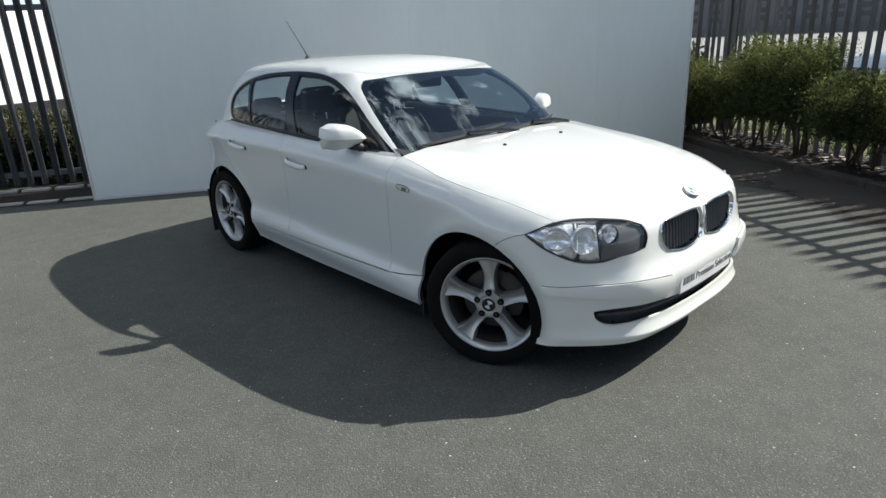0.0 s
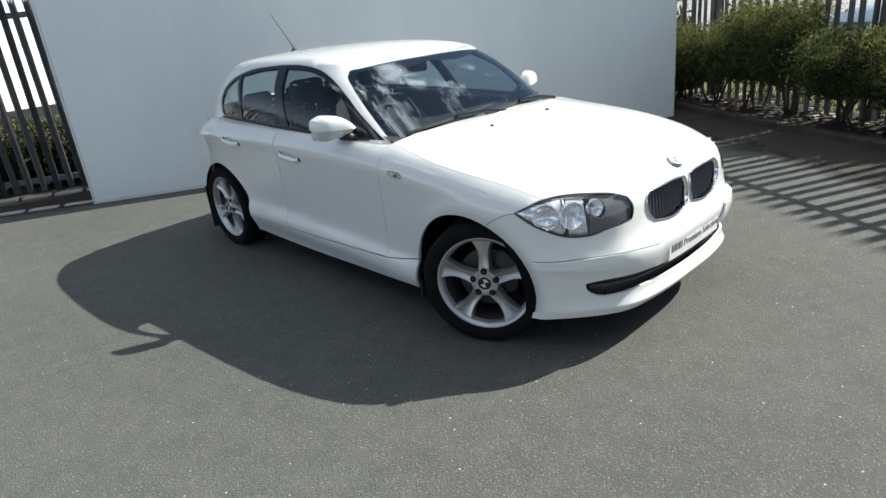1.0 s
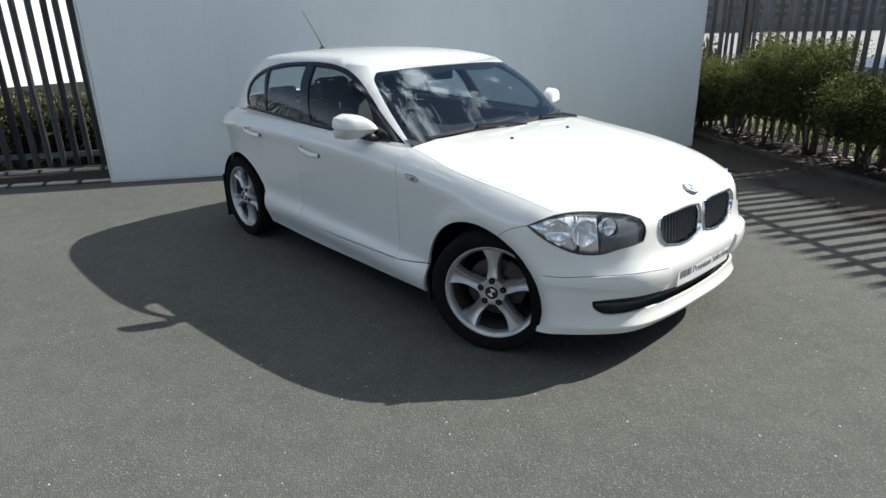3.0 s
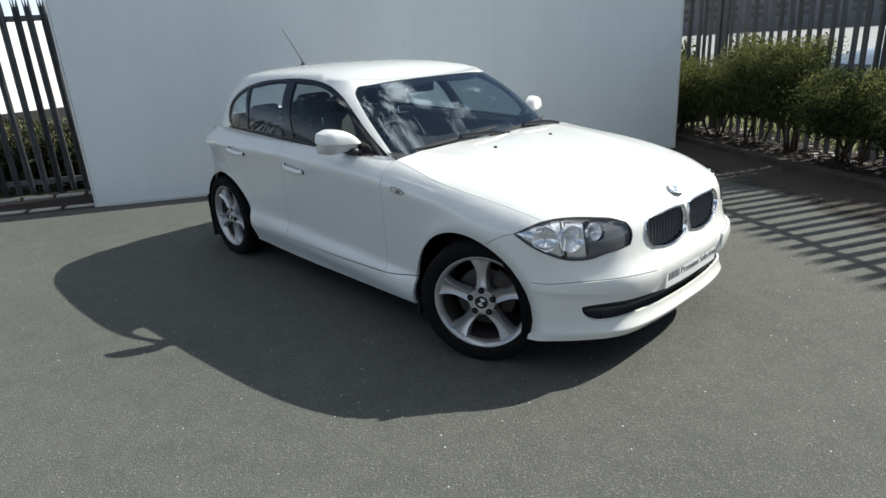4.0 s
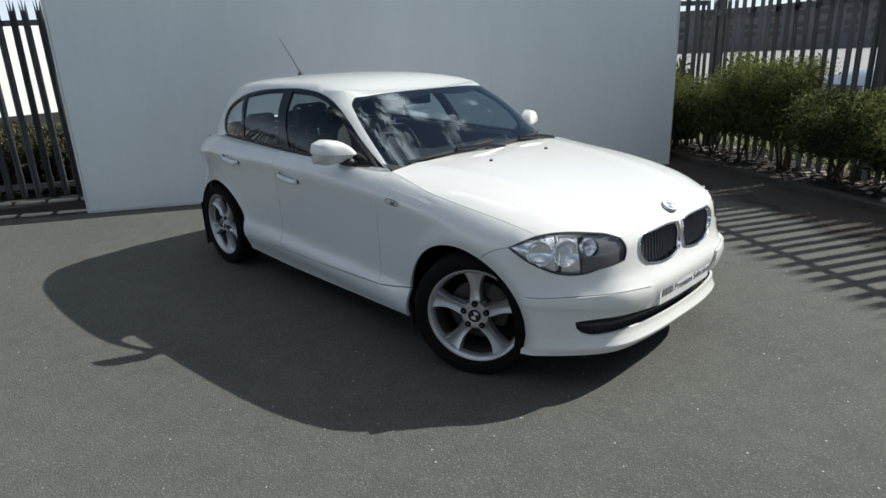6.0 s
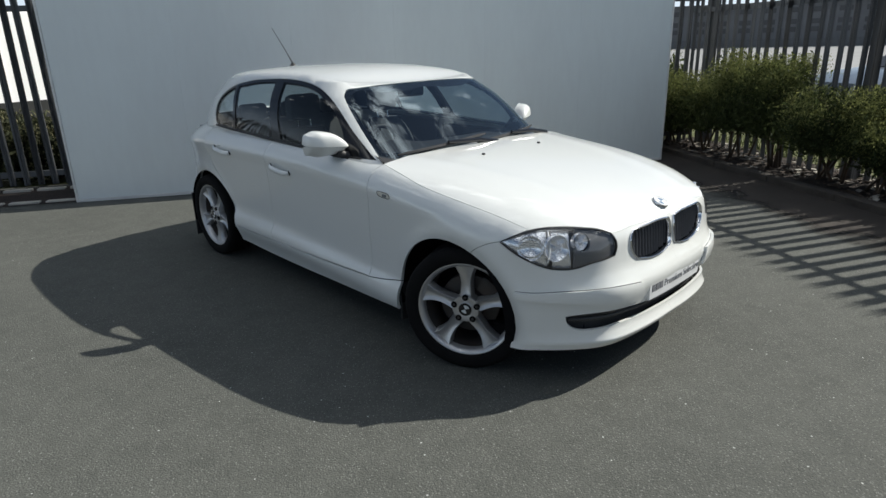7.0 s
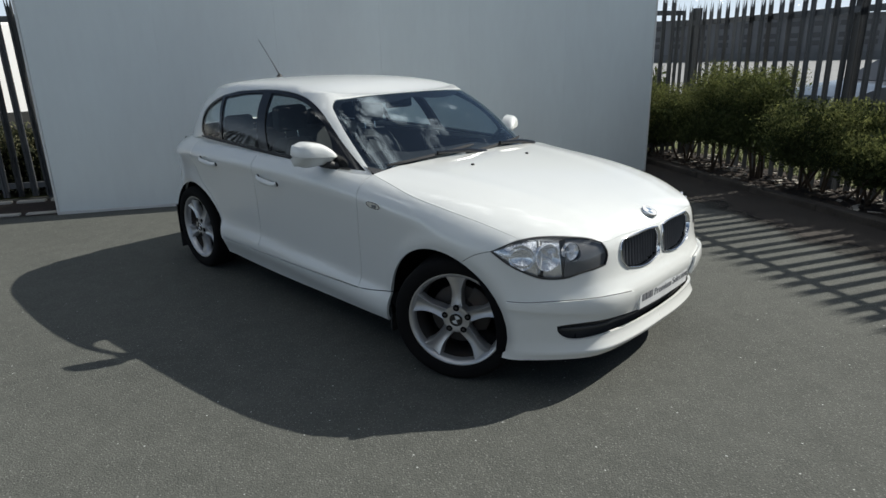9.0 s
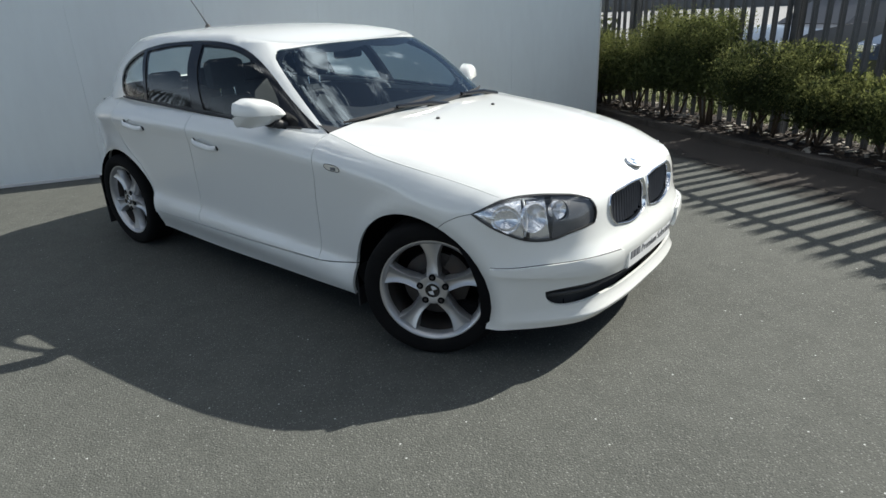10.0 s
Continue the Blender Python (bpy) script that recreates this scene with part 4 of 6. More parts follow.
for side in (-1, 1):
    f = Vector((1, side, 1))
    body = panel("headlamp", back_lamp, low_mid, shrink(lamp_loop, 0.002), car, M_LAMPBOX, thick=-0.062, sides=(side,), label="clear-lens headlamp with twin round reflectors")[0]
    lens = panel("lens", low, low_mid, lamp_loop, body, M_LENS, thick=0.003, inset=0.004, push=0.001, sides=(side,), label="clear lamp lens")[0]
    lens.visible_shadow = False
    sweep_surface("seal", low, low_mid, shrink(lamp_loop, 0.0008), 0.004, 0.001, M_BLACK, body, sides=(side,), depth=0.03, label="black rubber lamp seal")
    for a, z, r, deep in ((0.758, 0.690, 0.058, 0.044), (0.650, 0.712, 0.037, 0.034)):
        p, n = normal_of(low, a, z, low_mid)
        n.z *= 0.3
        n = (n * f).normalized() * 0.6 + Vector((0.5, 0, 0))
        n.normalize()
        c = p * f - n * 0.036
        bm = bmesh.new()
        ring_surface(bm, c, n, [(0.004, -deep + 0.02), (r * 0.45, -deep + 0.022), (r * 0.8, -deep * 0.35 + 0.02), (r, 0.020), (r * 1.02, 0.021), (r * 1.04, 0.018), (r * 1.05, 0.0)])
        refl = part("reflector", bm, M_REFLECT, body, "bright round lamp reflector", smooth=40)
        bm = bmesh.new()
        ring_surface(bm, c, n, [(0.0001, 0.004), (r * 0.10, 0.002), (r * 0.15, -0.006), (r * 0.14, -0.03)], 16)
        part("bulb", bm, M_CHROME, refl, smooth=40)
    # clear outer section with its own bowl, a pale rib, then the dark inner bezel round the second lamp
    outer_wing = shrink([p for p in lamp_loop if p[0] >= 0.806], 0.0015)
    bowl = [(0.885 + 0.052 * math.cos(2 * math.pi * k / 24), 0.693 + 0.040 * math.sin(2 * math.pi * k / 24)) for k in range(24)]
    panel("indicator", inset_surface(low, low_mid, 0.014), low_mid, outer_wing, body, M_REFLECT, holes=[bowl], thick=0.012, sides=(side,), label="pale silvered indicator section")
    p, n = normal_of(low, 0.885, 0.693, low_mid)
    n = n * f
    bm = bmesh.new()
    ring_surface(bm, p * f - n * 0.024, n, [(0.003, -0.020), (0.022, -0.016), (0.040, -0.004), (0.056, 0.008)])
    part("indicator_bowl", bm, M_REFLECT, body, "pale indicator bowl", smooth=40)
    bm = bmesh.new()
    rib = [(lambda q: (q[0] - q[1] * 0.012) * f)(normal_of(low, 0.806 - 0.010 * math.sin(math.pi * k / 10), 0.618 + 0.148 * k / 10, low_mid)) for k in range(11)]
    tube(bm, rib, 0.0045, 6)
    part("lamp_rib", bm, M_PLATE, body, "pale rib across the lamp", smooth=True)
    bezel = [p for p in lamp_loop if p[0] <= 0.700]
    cut = max(range(len(bezel)), key=lambda i: math.hypot(bezel[i][0] - bezel[i - 1][0], bezel[i][1] - bezel[i - 1][1]))
    bezel = bezel[cut:] + bezel[:cut]
    second = [(0.646 + 0.034 * math.cos(2 * math.pi * k / 24), 0.712 + 0.038 * math.sin(2 * math.pi * k / 24)) for k in range(24)]
    around = [p for p in lamp_loop if 0.690 <= p[0] <= 0.806]
    around = sorted((p for p in around if p[1] < 0.69), key=lambda p: p[0]) + sorted((p for p in around if p[1] > 0.69), key=lambda p: -p[0])
    main = [(0.756 + 0.046 * math.cos(2 * math.pi * k / 24), 0.690 + 0.056 * math.sin(2 * math.pi * k / 24)) for k in range(24)]
    panel("reflector_surround", inset_surface(low, low_mid, 0.022), low_mid, shrink(around, 0.002), body, M_REFLECT, holes=[main], thick=0.012, sides=(side,), label="silvered surround of the main reflector")
    panel("bezel", inset_surface(low, low_mid, 0.010), low_mid, shrink(bezel, 0.002), body, M_BEZEL, holes=[second], thick=0.02, sides=(side,), label="dark grey lamp bezel")

# badges: a dark ring round blue and pale quarters


def roundel(name, m, r, parent, chrome=True):
    bm = bmesh.new()
    ring_surface(bm, Vector((0, 0, 0)), Vector((0, 0, 1)), [(r, -0.004), (r, 0.001), (r * 0.95, 0.003), (r * 0.66, 0.003), (r * 0.64, 0.0015)], 28)
    b = part(name, bm, M_ALLOY if chrome else M_GLOSS, parent, "small round badge", smooth=30, m=m)
    for k in range(4):
        bm = bmesh.new()
        c = bm.verts.new((0, 0, 0.0025))
        arc_v = [bm.verts.new((r * 0.65 * math.cos(radians(90 * k + 15 * j)), r * 0.65 * math.sin(radians(90 * k + 15 * j)), 0.0025)) for j in range(7)]
        for p, q in zip(arc_v, arc_v[1:]):
            bm.faces.new((c, p, q))
        part("badge_quarter", bm, (M_BLUE if chrome else M_GLOSS) if k % 2 else M_PLATE, b)
    bm = bmesh.new()
    ring_surface(bm, Vector((0, 0, 0)), Vector((0, 0, 1)), [(r * 0.97, 0.001), (r, 0.004), (r * 1.05, 0.001), (r * 1.06, -0.004)], 28)
    part("badge_ring", bm, M_CHROME, b, smooth=40)
    return b


slope = math.degrees(math.atan2(bonnet_mid(0.55) - bonnet_mid(0.63), 0.08))
roundel("bonnet_badge", pose(0.592, 0, bonnet_mid(0.592) + 0.002, 0, slope, 0), 0.038, car)

# plate carrier with its lettering
bm = bmesh.new()
rows = []
for k in range(-8, 9):
    y = k * 0.255 / 8
    a = abs(y)
    ring = []
    for z, d in ((0.372, -0.01), (0.374, 0.010), (0.378, 0.013), (0.482, 0.013), (0.486, 0.010), (0.488, -0.012)):
        ring.append(bm.verts.new((0.690 - 0.10 * a * a + d + 0.006, y, z)))
    rows.append(ring)
for q, r in zip(rows, rows[1:]):
    for k in range(5):
        bm.faces.new((q[k], q[k + 1], r[k + 1], r[k]))
bm.faces.new(rows[0])
bm.faces.new(rows[-1][::-1])
plate = part("front_plate", bm, M_PLATE, car, "pale dealer plate with dark lettering", smooth=30)


def lettering(name, text, size, m, mat, parent):
    """Flat letters as a mesh, along local X."""
    cu = bpy.data.curves.new(name, "FONT")
    cu.body, cu.size, cu.extrude = text, size, 0.0006
    tmp = new(name, cu)
    me = bpy.data.meshes.new_from_object(tmp.evaluated_get(bpy.context.evaluated_depsgraph_get()))
    bpy.data.objects.remove(tmp)
    for v in me.vertices:
        w = m @ v.co
        v.co = Vector((w.x - 0.10 * w.y * w.y, w.y, w.z))
    me.materials.clear()
    me.materials.append(mat)
    ob = new(name, me)
    ob.parent = parent
    return ob


lettering("lettering", "Premium Selection", 0.050, pose(0.7102, -0.125, 0.412, 90, 0, 90), M_INK, plate)
for k in range(3):
    bm = bmesh.new()
    y0 = -0.236 + k * 0.034
    xb = 0.7095 - 0.10 * (y0 + 0.015) ** 2
    box(bm, xb - 0.004, xb + 0.0012, y0, y0 + 0.030, 0.412, 0.447)
    part("brand_bar", bm, M_INK, plate)

# wheels
TYRE_R, RIM_R = 0.316, 0.236


def spoke_mesh():
    """One broad star spoke, hollowed along its middle and flared at the rim."""
    bm = bmesh.new()
    rows = []
    for i in range(15):
        r = 0.045 + (RIM_R - 0.014 - 0.045) * i / 14
        h = 0.026 + 0.006 * ((0.12 - r) / 0.08 if r < 0.12 else 0) + 0.030 * max(0, (r - 0.13) / 0.09) ** 2.0
        out = 0.0 - 0.016 * math.sin(math.pi * min(1, max(0, (r - 0.03) / 0.20))) - 0.004
        rows.append([bm.verts.new(p) for p in ((r, -h * 1.12, out - 0.045), (r, -h, out - 0.006), (r, -h * 0.86, out), (r, -h * 0.45, out - 0.003 - 0.006 * min(1, i / 6)), (r, 0, out - 0.004 - 0.009 * min(1, i / 6)),
                                               (r, h * 0.45, out - 0.003 - 0.006 * min(1, i / 6)), (r, h * 0.86, out), (r, h, out - 0.006), (r, h * 1.12, out - 0.045))])
    for q, s in zip(rows, rows[1:]):
        for k in range(8):
            bm.faces.new((q[k], q[k + 1], s[k + 1], s[k]))
    return mesh_of("spoke", bm, M_ALLOY, 40)


SPOKE = spoke_mesh()


def build_wheel(m, spin):
    """A wheel whose outer face looks along local Z; m places its middle plane's centre."""
    w = new("wheel")
    w.parent = car
    w.matrix_local = m
    w.empty_display_size = 0.1
    o = Vector((0, 0, 0))
    zax = Vector((0, 0, 1))
    bm = bmesh.new()
    ring_surface(bm, o, zax, [(0.222, -0.085), (0.235, -0.098), (0.262, -0.108), (0.290, -0.108), (0.306, -0.100), (0.3155, -0.080), (TYRE_R, -0.055), (TYRE_R, 0.055), (0.3155, 0.080), (0.306, 0.100), (0.290, 0.1075), (0.262, 0.1075), (0.243, 0.099), (0.234, 0.088)], 56)
    part("tyre", bm, M_RUBBER, w, "black low-profile tyre", smooth=50)
    for r in (-0.045, -0.015, 0.015, 0.045):
        bm = bmesh.new()
        ring_surface(bm, o, zax, [(TYRE_R + 0.0004, r - 0.004), (TYRE_R + 0.0004, r + 0.004)], 40)
        part("tread_groove", bm, M_DARK, w)
    bm = bmesh.new()
    ring_surface(bm, o, zax, [(0.2135, 0.052), (0.217, 0.072), (0.224, 0.084), (0.231, 0.092), (0.2365, 0.095), (0.241, 0.094), (0.242, 0.089), (0.238, 0.084)], 64)
    part("rim", bm, M_ALLOY, w, "silver alloy rim", smooth=45)
    # the alloy barrel is coloured dark to stand for shade inside the wheel
    bm = bmesh.new()
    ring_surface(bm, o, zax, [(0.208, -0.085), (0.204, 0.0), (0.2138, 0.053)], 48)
    part("rim_barrel", bm, M_IRON_SHADE, w, "inner rim, darkened as the shade inside the wheel", smooth=45)
    for k in range(5):
        t = spin + 72 * k
        s = new("spoke", SPOKE)
        s.parent = w
        s.matrix_local = pose(0, 0, 0.088, 0, 0, t)
        # a near-black disc on the hub stands for the shade in the bolt recess
        bm = bmesh.new()
        c = Vector((0.060 * math.cos(radians(t)), 0.060 * math.sin(radians(t)), 0.0835))
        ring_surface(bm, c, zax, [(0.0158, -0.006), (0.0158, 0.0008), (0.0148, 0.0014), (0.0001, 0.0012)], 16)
        part("bolt_hole_shade", bm, M_DARK, w, smooth=40)
        bm = bmesh.new()
        ring_surface(bm, c, zax, [(0.0075, 0.0), (0.0075, 0.0022), (0.005, 0.003), (0.0001, 0.0028)], 6)
        part("wheel_bolt", bm, M_IRON_SHADE, w)
    bm = bmesh.new()
    ring_surface(bm, o, zax, [(0.072, 0.03), (0.070, 0.074), (0.066, 0.081), (0.040, 0.083), (0.036, 0.081), (0.0001, 0.081)], 40)
    part("hub", bm, M_ALLOY, w, smooth=40)
    roundel("centre_cap", pose(0, 0, 0.084, 0, 0, 20), 0.033, w, False)
    bm = bmesh.new()
    ring_surface(bm, o, zax, [(0.150, -0.03), (0.150, 0.0), (0.146, 0.002), (0.085, 0.002), (0.078, 0.018), (0.07, 0.03)], 48)
    part("brake_disc", bm, M_IRON_SHADE, w, "worn iron brake disc", smooth=40)
    # near-black disc closing the rim, in place of the shade behind the brake
    bm = bmesh.new()
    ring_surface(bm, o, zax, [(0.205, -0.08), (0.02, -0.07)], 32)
    part("back_shade_disc", bm, M_DARK, w)
    return w


def build_caliper(m):
    bm = bmesh.new()
    rows = []
    for k in range(9):
        t = radians(-28 + 56 * k / 8)
        rows.append([bm.verts.new((r * math.cos(t), r * math.sin(t), z)) for r, z in ((0.095, -0.03), (0.095, 0.03), (0.155, 0.036), (0.172, 0.025), (0.172, -0.03))])
    for q, s in zip(rows, rows[1:]):
        for k in range(5):
            bm.faces.new((q[k], q[(k + 1) % 5], s[(k + 1) % 5], s[k]))
    bm.faces.new(rows[0])
    bm.faces.new(rows[-1][::-1])
    part("brake_caliper", bm, M_IRON_SHADE, car, "dark iron brake caliper", smooth=40, m=m)


STEER = 27.0
for x, y, turn in ((0.0, -1, STEER), (0.0, 1, STEER), (-2.66, -1, 0.0), (-2.66, 1, 0.0)):
    # local Z looks outwards
    base = pose(x, 0.735 * y, TYRE_R, 0, 0, turn) @ pose(0, 0, 0, 90 if y < 0 else -90, 0, 0)
    build_wheel(base, (90 if x == 0 else 128) * (1 if y < 0 else -1))
    build_caliper(base @ pose(0, 0, 0, 0, 0, (35 if x == 0 else 145) * (1 if y < 0 else -1)))

# wheel-well liners, mud flaps and floor
for (cx, cz, r), zx in ((ARCH_F, 0), (ARCH_B, 1)):
    for side in (-1, 1):
        bm = bmesh.new()
        rows = []
        for k in range(21):
            t = radians(-12 + 204 * k / 20)
            rows.append([bm.verts.new((cx + (r + g) * math.cos(t), y * side, cz + (r + g) * math.sin(t))) for y, g in ((0.845, 0.002), (0.80, 0.012), (0.45, 0.012))])
        for q, s in zip(rows, rows[1:]):
            for k in range(2):
                bm.faces.new((q[k], q[k + 1], s[k + 1], s[k]))
        bm.faces.new([q[2] for q in rows])
        part("wheel_well", bm, M_DARK, car, smooth=40)
        bm = bmesh.new()
        fx = -0.401 if zx == 0 else -2.975
        box(bm, fx - 0.012, fx, 0.66 * side, (0.842 if zx == 0 else 0.845) * side, 0.13 if zx == 0 else 0.10, 0.34 if zx == 0 else 0.45, 0.004)
        part("mud_flap", bm, M_BLACK, car, "black rubber mud flap")
bm = bmesh.new()
box(bm, -3.25, 0.42, -0.70, 0.70, 0.17, 0.24, 0.02)
box(bm, 0.40, 0.62, -0.45, 0.45, 0.19, 0.27, 0.02)
part("floor_pan", bm, M_DARK, car)
bm = bmesh.new()
box(bm, -0.58, 0.40, -0.42, 0.42, 0.24, 0.78, 0.02)
box(bm, 0.38, 0.55, -0.56, 0.56, 0.22, 0.70, 0.02)
part("engine_block", bm, M_DARK, car)


# door handles, mirrors, repeaters
def build_handle(x, z, side, parent):
    p, n = normal_of(low, *lx(x, z), low_mid)
    f = Vector((1, side, 1))
    bm = bmesh.new()
    half, rows = 0.108, []
    for i in range(13):
        t = -1 + 2 * i / 12
        px, pz = x + half * t, z - 0.013 * t
        lift = 0.024 * (1 - abs(t) ** 4.0) + 0.007
        h = 0.0125 + 0.003 * (1 - t * t)
        q = low(lx(px, pz)[0], pz)
        c = q + n * lift
        rows.append([bm.verts.new((c + Vector((0, 0, dz)) + n * dn) * f) for dz, dn in ((-h, -0.007), (-h * 0.9, 0.003), (-h * 0.3, 0.009), (h * 0.4, 0.009), (h, 0.002), (h, -0.007))])
    for q, s in zip(rows, rows[1:]):
        for k in range(6):
            bm.faces.new((q[k], q[(k + 1) % 6], s[(k + 1) % 6], s[k]))
    bm.faces.new(rows[0])
    bm.faces.new(rows[-1][::-1])
    h = part("door_handle", bm, M_PAINT, parent, "white bow-shaped door handle", smooth=50)
    bm = bmesh.new()
    c = low(lx(x - 0.01, z + 0.004)[0], z + 0.004) - n * 0.001
    side_way = Vector((1, 0, -0.1)).normalized()
    upw = n.cross(side_way).normalized()
    ring = [bm.verts.new((c + n * 0.0035 + side_way * 0.062 * math.cos(t) + upw * 0.030 * math.sin(t)) * f) for t in (2 * math.pi * k / 24 for k in range(24))]
    inner = bm.verts.new((c - n * 0.022) * f)
    for k in range(24):
        bm.faces.new((ring[k], ring[(k + 1) % 24], inner))
    part("handle_cup", bm, M_PAINT, h, smooth=True)
    for t in (-1, 1):
        px, pz = x + half * t * 0.97, z - 0.013 * t
        q = low(lx(px, pz)[0], pz)
        bm = bmesh.new()
        ring_surface(bm, q * f, n * f, [(0.0145, -0.003), (0.0145, 0.004), (0.012, 0.006), (0.0001, 0.006)], 14)
        part("handle_gasket", bm, M_BLACK, h, "dark rubber handle gasket", smooth=40)


for i, side in enumerate((-1, 1)):
    build_handle(-1.50, 0.826, side, front_doors[i])
    build_handle(-2.265, 0.872, side, rear_doors[i])
    # side repeater
    p, n = normal_of(low, *lx(-0.475, 0.818), low_mid)
    f = Vector((1, side, 1))
    bm = bmesh.new()
    ring = [bm.verts.new((p + n * 0.004 + Vector((0.050 * (abs(math.cos(t)) ** 0.6) * math.copysign(1, math.cos(t)), 0, 0.0145 * math.sin(t) - 0.006 * math.cos(t)))) * f) for t in (2 * math.pi * k / 24 for k in range(24))]
    base = [bm.verts.new(v.co - n * f * 0.008) for v in ring]
    bm.faces.new(ring)
    for k in range(24):
        bm.faces.new((ring[k], ring[(k + 1) % 24], base[(k + 1) % 24], base[k]))
    rim = [v.co.copy() for v in ring]
    rep = part("side_repeater", bm, M_ORANGE, car, "small pale side repeater lamp")
    bm = bmesh.new()
    tube(bm, rim + rim[:1], 0.0016, 6, cap=False)
    part("repeater_rim", bm, M_BLACK, rep, "thin dark rim", smooth=True)
    bm = bmesh.new()
    c2 = p + n * 0.0065
    box(bm, c2.x - 0.004, c2.x + 0.026, c2.y * side - 0.002, c2.y * side + 0.002, c2.z - 0.010, c2.z + 0.004)
    part("repeater_mark", bm, M_INK, rep)


def build_door_mirror(side, parent):
    """A rounded housing with a split lower shell, on a short black foot."""
    mir = new("door_mirror")
    mir.parent = parent
    mir.matrix_local = pose(-0.925, 0.868 * side if side < 0 else 0.845, 1.032)
    tagged(mir, "white door mirror on a black foot")
    # the housing's outline across the car, from its inner end (-1) to its outer end (1)
    crown = spline((-1.0, -0.8, -0.5, -0.2, 0.2, 0.6, 0.85, 0.96, 1.0), (-0.020, 0.012, 0.045, 0.064, 0.072, 0.070, 0.058, 0.036, 0.006))
    keel = spline((-1.0, -0.8, -0.4, 0.0, 0.5, 0.8, 0.95, 1.0), (-0.034, -0.050, -0.063, -0.069, -0.067, -0.058, -0.040, -0.012))
    for name in ("upper_shell", "lower_shell"):
        bm = bmesh.new()
        rows = []
        for i in range(21):
            u = -math.cos(math.pi * i / 20)
            fold = -0.002 - 0.012 * (1 - u) / 2
            top, low_z = max(crown(u), fold + 0.003), min(keel(u), fold - 0.003)
            deep = 0.034 + 0.072 * (1 - min(1, abs(u)) ** 4.0) ** 0.5
            back = -0.02 - 0.085 * (u + 1) / 2
            row = []
            for k in range(13):
                q = k / 12
                if name == "upper_shell":
                    x, z = deep * max(0.0, 1 - q ** 2.4) ** 0.5, fold + (top - fold) * (1 - (1 - q) ** 1.6)
                else:
                    x, z = (deep - 0.003) * (1 - 0.72 * q) * max(0.0, 1 - q ** 10) ** 0.5, fold - 0.0015 + (low_z - fold) * q
                row.append(bm.verts.new((back + x, u * 0.105 * side, z)))
            rows.append(row)
        for q, s in zip(rows, rows[1:]):
            for k in range(12):
                bm.faces.new((q[k], q[k + 1], s[k + 1], s[k]))
        bm.faces.new(rows[0])
        bm.faces.new(rows[-1])
        part(name, bm, M_PAINT, mir, smooth=40)
    bm = bmesh.new()
    ring = [bm.verts.new((-0.021 - 0.085 * (math.cos(t) * 0.5 + 0.5), math.cos(t) * 0.096 * side, 0.056 * math.sin(t) - 0.002)) for t in (2 * math.pi * k / 28 for k in range(28))]
    bm.faces.new(ring)
    part("mirror_glass", bm, M_MIRROR, mir, "silvered mirror glass")
    bm = bmesh.new()
    for dx in (0.01, -0.03, -0.06):
        tube(bm, [(dx + 0.01, -0.125 * side, -0.080), (dx, -0.095 * side, -0.070), (dx - 0.01, -0.050 * side, -0.046)], [0.026, 0.025, 0.024], 12)
    part("mirror_foot", bm, M_BLACK, mir, "black plastic mirror foot", smooth=50)


for i, side in enumerate((-1, 1)):
    build_door_mirror(side, front_doors[i])

# window seal along the belt
for side in (-1, 1):
    bm = bmesh.new()
    pts = []
    for k in range(30):
        x = -0.80 - 1.70 * k / 29
        p, n = normal_of(high, *hx(x, belt(x) - 0.001), high_mid)
        p = p + n * 0.006
        pts.append((p.x, p.y * side, p.z))
    tube(bm, pts, 0.007, 6)
    part("window_seal", bm, M_BLACK, car, smooth=50)

# scuttle, wipers, nozzles, aerial
bm = bmesh.new()
rows = []
for k in range(-14, 15):
    y = k * 0.70 / 14
    x = -0.61 - 0.07 * (abs(y) / 0.7) ** 2.5
    rows.append([bm.verts.new(p) for p in ((x + 0.05, y, 0.925), (x + 0.005, y, 0.944), (x - 0.08, y, 0.945 + 0.03))])
for q, s in zip(rows, rows[1:]):
    for k in range(2):
        bm.faces.new((q[k], q[k + 1], s[k + 1], s[k]))
part("scuttle_panel", bm, M_BLACK, car, "black plastic scuttle panel", smooth=True)


def on_screen(y, z, lift):
    a = find(high, 1, abs(y), z, 0.0, 0.75)
    p, n = normal_of(high, a, z, high_mid)
    p = p + n * lift
    return Vector((p.x, p.y * (1 if y > 0 else -1), p.z))


for y0, y1, z1, yp in ((-0.60, 0.10, 0.995, 0.14), (-0.02, 0.66, 0.982, 0.64)):
    wiper = new("wiper")
    wiper.parent = car
    wiper.empty_display_size = 0.1
    bm = bmesh.new()
    blade = [on_screen(y0 + (y1 - y0) * k / 10, 0.958 + (z1 - 0.958) * (k / 10), 0.012) for k in range(11)]
    tube(bm, blade, [0.005] + [0.010] * 9 + [0.005], 6)
    part("wiper_blade", bm, M_BLACK, wiper, "black wiper blade", smooth=40)
    bm = bmesh.new()
    mid = blade[5] + Vector((0.012, 0, 0.012))
    piv = Vector((-0.575, yp, 0.955))
    tube(bm, [piv, piv.lerp(mid, 0.4) + Vector((0.006, 0, 0.014)), mid], [0.018, 0.014, 0.010], 8)
    part("wiper_arm", bm, M_GLOSS, wiper, "black wiper arm", smooth=40)
